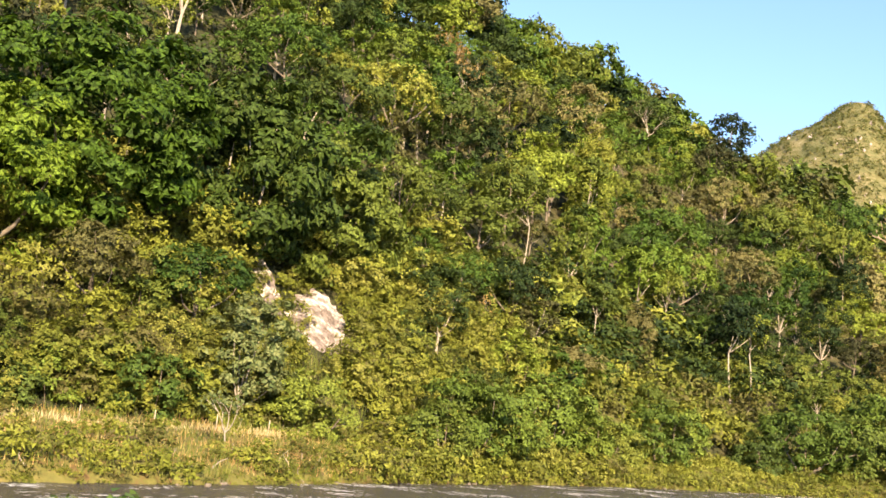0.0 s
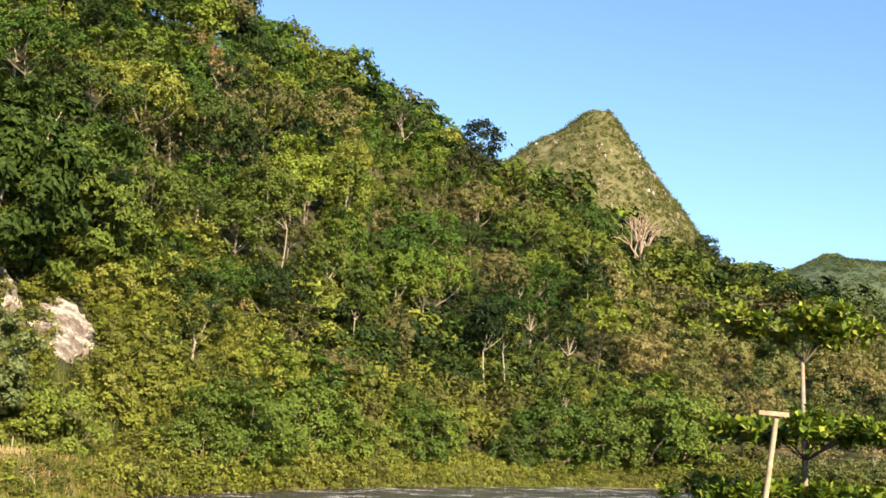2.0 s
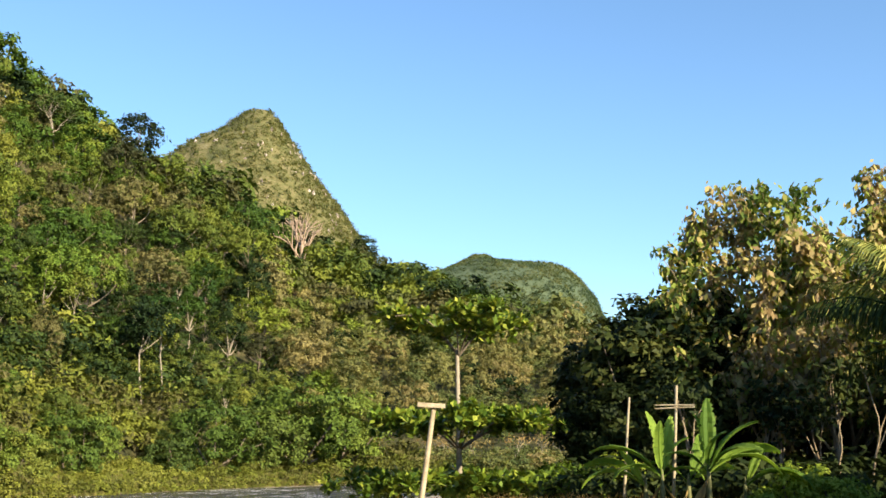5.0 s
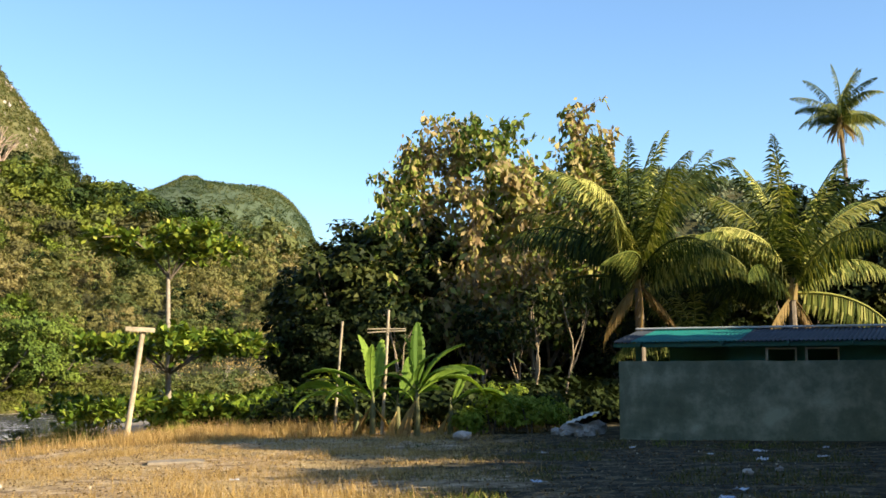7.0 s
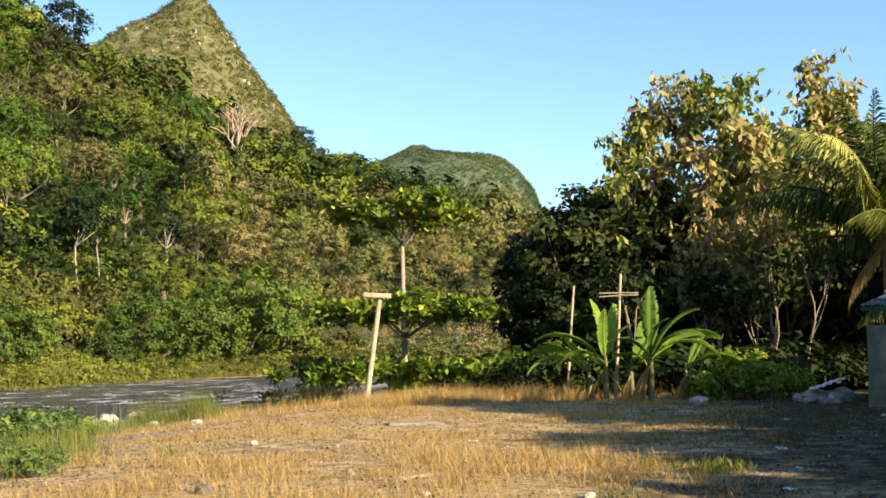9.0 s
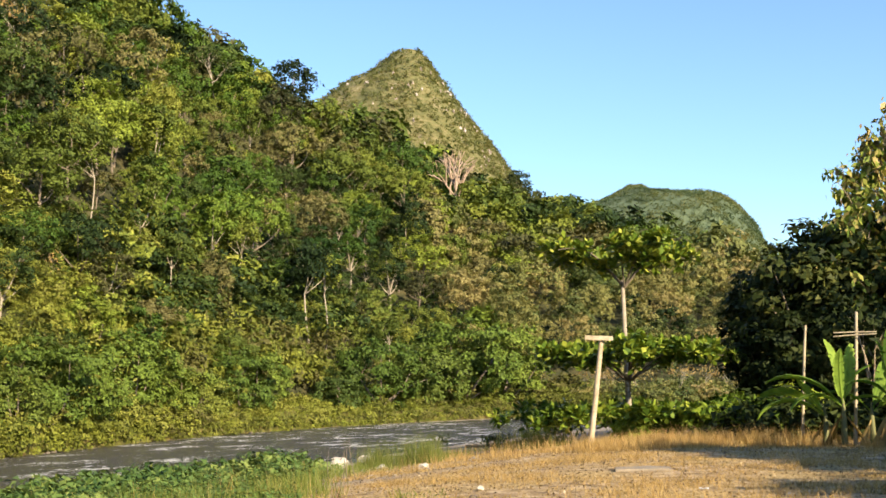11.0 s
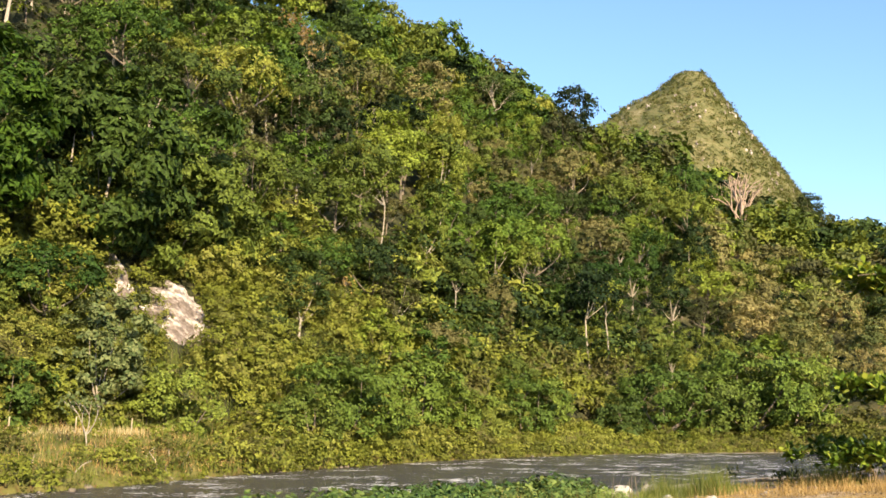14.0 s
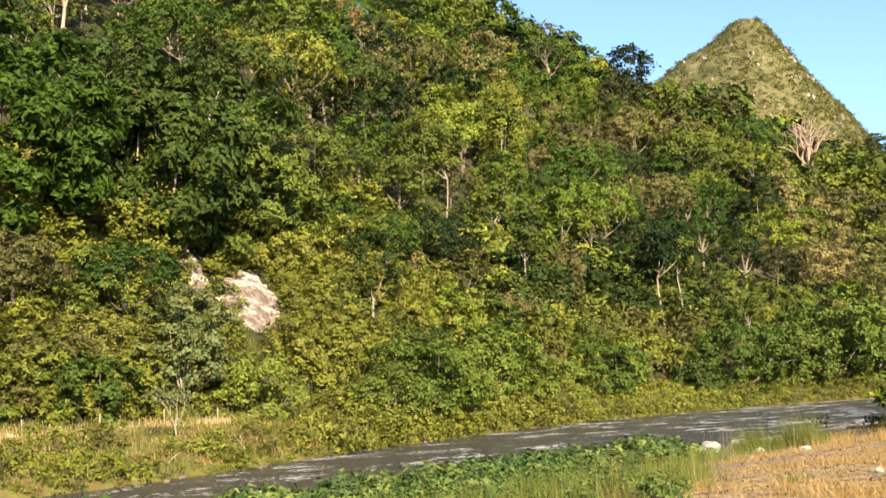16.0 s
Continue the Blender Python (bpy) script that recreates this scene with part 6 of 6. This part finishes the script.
spots2 = np.array([(-1.6, 15.7), (-1.1, 15.0), (-2.3, 16.2), (-3.0, 15.4), (-0.5, 14.4), (-3.6, 16.6), (-2.0, 14.3), (-4.4, 12.0), (-3.4, 11.4), (-2.6, 10.9), (-5.2, 13.5), (-2.9, 13.0), (-0.9, 13.2), (-4.1, 17.2), (-6.2, 12.8), (-7.0, 15.0), (-1.9, 11.2), (-6.4, 10.6), (-4.8, 10.2)])
tufts = np.column_stack([np.repeat(spots2, 14, 0) + gr.normal(size=(len(spots2) * 14, 2)) * 0.4, np.zeros(len(spots2) * 14)])
grass("dry_tufts", clumped(tufts, 20, 0.2), 0.2, 0.011, GRASS_DRY, "tufts of tall straw-coloured grass", gr, 1.7, None, True)
shaded = scatter(24000, -1, 13, 9, 30, lambda x, y: (wave(x, y, 9.0, 3, 1.1) > 0.05 + 0.3 * gr.random(len(x))) & (y < 28.3))
grass("yard_grass", shaded, 0.08, 0.016, GRASS_YARD, "short patchy green and brown grass of the yard", gr, 1.6, None, True)
low = scatter(1700, -16, 2, 9.5, 34, lambda x, y: (wave(x, y, 8.0, 3, 1.6) > 0.14 + 0.14 * (x < -8)) & (river_side(x, y) > 8) & (x < 1.5 * gr.random(len(x))))
grass("dry_tufts", clumped(low, 18, 0.14), 0.13, 0.009, GRASS_DRY, "small tufts of straw-coloured grass", gr, 1.8, None, True)
green = np.column_stack([np.array([(0.0, 14.6), (0.3, 14.5), (-0.3, 14.7), (0.6, 14.6), (-8.0, 17.5), (5.0, 26.0), (6.5, 24.6)]).repeat(8, 0) + gr.normal(size=(56, 2)) * 0.22, np.zeros(56)])
grass("green_tufts", clumped(green, 9, 0.08), 0.12, 0.01, GRASS_GREEN, "small tufts of green grass", gr, 0.7)
# thinned to the right, where golden blades would brighten the shade
edge = scatter(2400, -15, 3, 31.0, 38.5, lambda x, y: gr.random(len(x)) < np.clip(1.2 - np.abs(y - 35.6 - 0.12 * x) / 2.6 + 0.5 * wave(x, y, 3.0, 3, 1.3), 0, 1) * np.where(x < -9.5, 0.15, 1.0) * np.clip((-2.2 - x) / 2.5, 0.08, 1))
grass("tall_dry_grass", clumped(edge, 12, 0.12), np.repeat(0.32 + 0.2 * wave(edge[:, 0], edge[:, 1], 2.0, 3, 0.8), 12), 0.014, GRASS_DRY, "tall golden dry grass at the field's edge", gr, 0.9, None, True)
edge = scatter(420, -21, -11, 28, 44, lambda x, y: (river_side(x, y) > 5.5) & (river_side(x, y) < 11))
grass("bank_grass", clumped(edge, 16, 0.22), 0.3, 0.012, GRASS_GREEN, "tall yellow-green grass on the near bank", gr, 0.9, None, True)
clumps = np.array([(-13.4, 39.4, 0), (-12.6, 38.6, 0), (-14.4, 40.6, 0), (-12.0, 39.8, 0), (-13.0, 40.6, 0), (-18.6, 37.6, 0), (-18.2, 37.2, 0), (-15.3, 34.0, 0), (-15.8, 34.6, 0), (-14.6, 33.6, 0), (-14.9, 34.2, 0)])
grass("bank_grass", clumped(np.repeat(clumps, 8, 0) + gr.normal(size=(88, 3)) * np.array([0.25, 0.25, 0]), 40, 0.2), 0.7, 0.014, GRASS_GREEN, "clumps of tall grass on the near bank", gr, 0.8, None, True)
spray = scatter(900, -28, -9, 6, 32, lambda x, y: (river_side(x, y) > 4) & (np.degrees(np.arctan2(x, y)) < -29) & (np.hypot(x, y) > 16))
grass("bank_grass", clumped(spray, 22, 0.25), 0.4, 0.012, GRASS_GREEN, "tall green grass among the creepers", gr, 0.8, None, True)

# fallen leaves, clods and chips on the field
lp = scatter(16000, -16, 9, 8.8, 38, lambda x, y: (river_side(x, y) > 8) & ~((x > 4.2) & (y > 28.3)))
lv, lf = leaf_cards(lp + np.array([0, 0, 0.022]), unit(gr.normal(size=(len(lp), 3)) * 0.5 + np.array([0, 0, 1.0])), 0.06, 0.6, 4, gr)
LITTER = leaf_material("leaf_litter", [(0.0, (0.06, 0.04, 0.02)), (0.45, (0.16, 0.1, 0.045)), (0.8, (0.3, 0.22, 0.12)), (1.0, (0.55, 0.48, 0.36))], glow=0.1, spread=0.4, by="tint")
ob = part("leaf_litter", mesh_np("leaf_litter", lv, lf, LITTER, gr.beta(1.1, 1.6, len(lf))), None, None, "dry leaf litter and clods strewn over the field")
tagged(ob, category="leaf litter", kind="stuff")

# low leafy creepers on the near bank
cp = scatter(740, -31, -8.5, 6, 37, lambda x, y: (river_side(x, y) > 0.6) & (np.degrees(np.arctan2(x, y)) < -30.5 + 2.5 * wave(x, y, 4, 2, 3.0)) & (np.hypot(x, y) > 17.0 + 1.5 * wave(x, y, 6, 2, 2.0)))
belt = np.exp(-((river_side(cp[:, 0], cp[:, 1]) - 6.0) / 4.5) ** 2)
shrub_mass("creepers", cp, (0.24 + 0.36 * belt) * gr.uniform(0.5, 1.45, len(cp)), 190, 0.2, LEAF_CREEP, "green leafy creepers covering the near bank", "creepers", gr, gr.beta(1.3, 1.3, len(cp)), 0.65)
stem = cp[gr.integers(0, len(cp), 700)] + gr.normal(size=(700, 3)) * np.array([0.3, 0.3, 0.0])
grass("dry_stems", stem, 0.5, 0.013, GRASS_DRY, "thin dry stems standing among the creepers", gr, 0.5, None, True)

# grass and dry reeds on the far bank's terrace
n = 1900
uv = np.stack([gr.uniform(2.6, 9.0, n), gr.uniform(-0.97, 0.02, n)], 1)
fb = hill_point(uv[:, 0], uv[:, 1])
q = np.repeat(fb, 16, 0) + gr.normal(size=(n * 16, 3)) * np.array([0.45, 0.45, 0.0])
grass("far_bank_grass", q - np.array([0, 0, 0.05]), 0.5, 0.045, GRASS_GREEN, "rough yellow-green grass on the far bank", gr, 0.9, np.repeat(np.where(uv[:, 0] < 3.8, gr.uniform(0.15, 0.85, n), gr.uniform(0.1, 0.8, n)), 16), True)
n = 460
uv = np.stack([gr.uniform(2.6, 4.0, n), gr.uniform(-0.95, -0.02, n)], 1)
q = np.repeat(hill_point(uv[:, 0], uv[:, 1]), 16, 0) + gr.normal(size=(n * 16, 3)) * np.array([0.5, 0.5, 0.0])
grass("far_dry_grass", q, 0.35, 0.04, GRASS_DRY, "patches of dry brown grass on the far terrace", gr, 1.2, None, True)
n = 260
uv = np.stack([gr.uniform(2.0, 3.55, n), gr.normal(size=n) * 0.05 - 0.22], 1)
q = np.repeat(hill_point(uv[:, 0], uv[:, 1]), 14, 0) + gr.normal(size=(n * 14, 3)) * np.array([0.4, 0.4, 0.0])
grass("dry_reeds", q, 0.3, 0.05, GRASS_PALE, "pale band of dry reeds along the far terrace", gr, 0.7, None, True)
n = 1500
uv = np.stack([np.where(np.arange(n) < 1050, gr.uniform(3.25, 4.9, n), gr.uniform(3.25, 3.72, n)), np.where(np.arange(n) < 1050, gr.uniform(-0.1, 0.16, n), gr.uniform(0.0, 0.15, n))], 1)
uv = uv[~((uv[:, 1] > 0.08) & (uv[:, 0] < 3.75))]
uv = uv[~((np.abs(uv[:, 0] - 3.55) < 0.07) & (uv[:, 1] > 0.055) & (uv[:, 1] < 0.105)) & ~((np.abs(uv[:, 0] - 3.354) < 0.02) & (uv[:, 1] > 0.07) & (uv[:, 1] < 0.125))]
n = len(uv)
q = np.repeat(hill_point(uv[:, 0], uv[:, 1]), 22, 0) + gr.normal(size=(n * 22, 3)) * np.array([0.45, 0.45, 0.15])
grass("slope_grass", q, 0.6, 0.05, GRASS_GREEN, "dry yellow-green grass below the rock faces", gr, 0.8, np.repeat(gr.uniform(0.2, 0.85, n), 22), True)

# pebbles on the near shore
pm, pb = Mass(), []
pb_bm = bmesh.new()
bmesh.ops.create_icosphere(pb_bm, subdivisions=1, radius=0.5)
pv = np.array([v.co[:] for v in pb_bm.verts]) * np.array([1, 0.8, 0.55])
pf = np.array([[v.index for v in f.verts] for f in pb_bm.faces])
pb_bm.free()
for x, y, z in scatter(240, -27, -11, 24, 48, lambda x, y: (river_side(x, y) > 0.2) & (river_side(x, y) < 13) & (np.degrees(np.arctan2(x, y)) > -31)):
    pm.add((pv, pf), (x, y, z + 0.03), (gr.uniform(0.05, 0.19),) * 3, gr.uniform(0, 6.28), gr.random())
pm.done("pebbles", PEBBLE, "pale pebbles and cobbles on the river shore", "pebbles")
# bushes, driftwood and stakes on the far terrace
n = 90
uv = np.stack([gr.uniform(2.6, 3.8, n), np.where(np.arange(n) < 55, gr.uniform(-0.99, -0.82, n), gr.uniform(-0.8, -0.25, n))], 1)
shrub_mass("terrace_bushes", hill_point(uv[:, 0], uv[:, 1]), gr.uniform(0.3, 0.95, n), 130, 0.26, LEAF_BUSH, "small bushes scattered on the far bank", "bushes", gr, gr.beta(1.5, 1.5, n))
for k in range(14):
    p = hill_point(gr.uniform(2.7, 4.0), gr.uniform(-0.98, -0.75))
    t = thing("driftwood", Matrix.Translation(p), "bleached driftwood branch stranded on the far bank", "driftwood")
    part("branch", mesh_np("branch", *tubes([limb((0, 0, -0.1), gr.normal(size=3) * np.array([0.5, 0.5, 0.1]) + np.array([0, 0, gr.uniform(0.3, 0.9)]), 0.04, 0.015, gr, 0.2)], 5), BARK_PALE), None, t)
for k in range(7):
    p = hill_point(2.6 + 0.16 * k, -0.2)
    round_pole("fence_stake", tuple(p), (p[0] + 0.05, p[1], p[2] + 0.9), 0.045, 0.035, WOOD_PALE, "short pale stake on the far terrace", "stake")

# stones along the far water's edge
for k in range(18):
    v = gr.uniform(2.0, 7.0)
    p = hill_point(v, -0.97)
    stone((p[0] + gr.uniform(0.0, 0.8), p[1] - 0.2, -1.55), gr.uniform(0.2, 0.5), 80 + k, DARK_STONE, "brown stone at the far water's edge")

# ---- unseen added trees: those beside throw the field's shade, those behind cut sky light ----
SHADE = tree_meshes(95, 4.6, 8.5, 2.6, 40, 2200, 0.95, LEAF_DARK, BARK, 3, flat=0.6, low=-0.9, tr=0.25)
for k, (x, y, s) in enumerate([(11.6, 12.5, 0.62), (14.5, 14.0, 0.6), (18.0, 0.5, 0.6), (22.0, 18.0, 0.92), (22.5, 4.0, 0.95), (15.4, 18.9, 0.94), (21.0, 15.5, 0.9), (19.0, 11.0, 0.75), (13.5, 20.5, 0.78), (21.5, 21.5, 0.85), (12.0, -16.0, 1.2), (3.0, -19.0, 1.3), (-6.0, -18.0, 1.2), (-15.0, -14.0, 1.3), (-21.0, -6.0, 1.1), (8.0, -26.0, 1.5), (-3.0, -28.0, 1.5), (21.0, -17.0, 1.4), (-13.0, -25.0, 1.5)]):
    put_tree(SHADE, (x, y, -0.2), s, 2.0 * k, "dense dark tree added out of sight for shade", "shade trees", "shade_tree")
put_tree(SHADE, (11.5, 6.8, -0.2), 0.42, 1.0, "small dark tree added out of sight for shade", "shade trees", "shade_tree", 1.3)
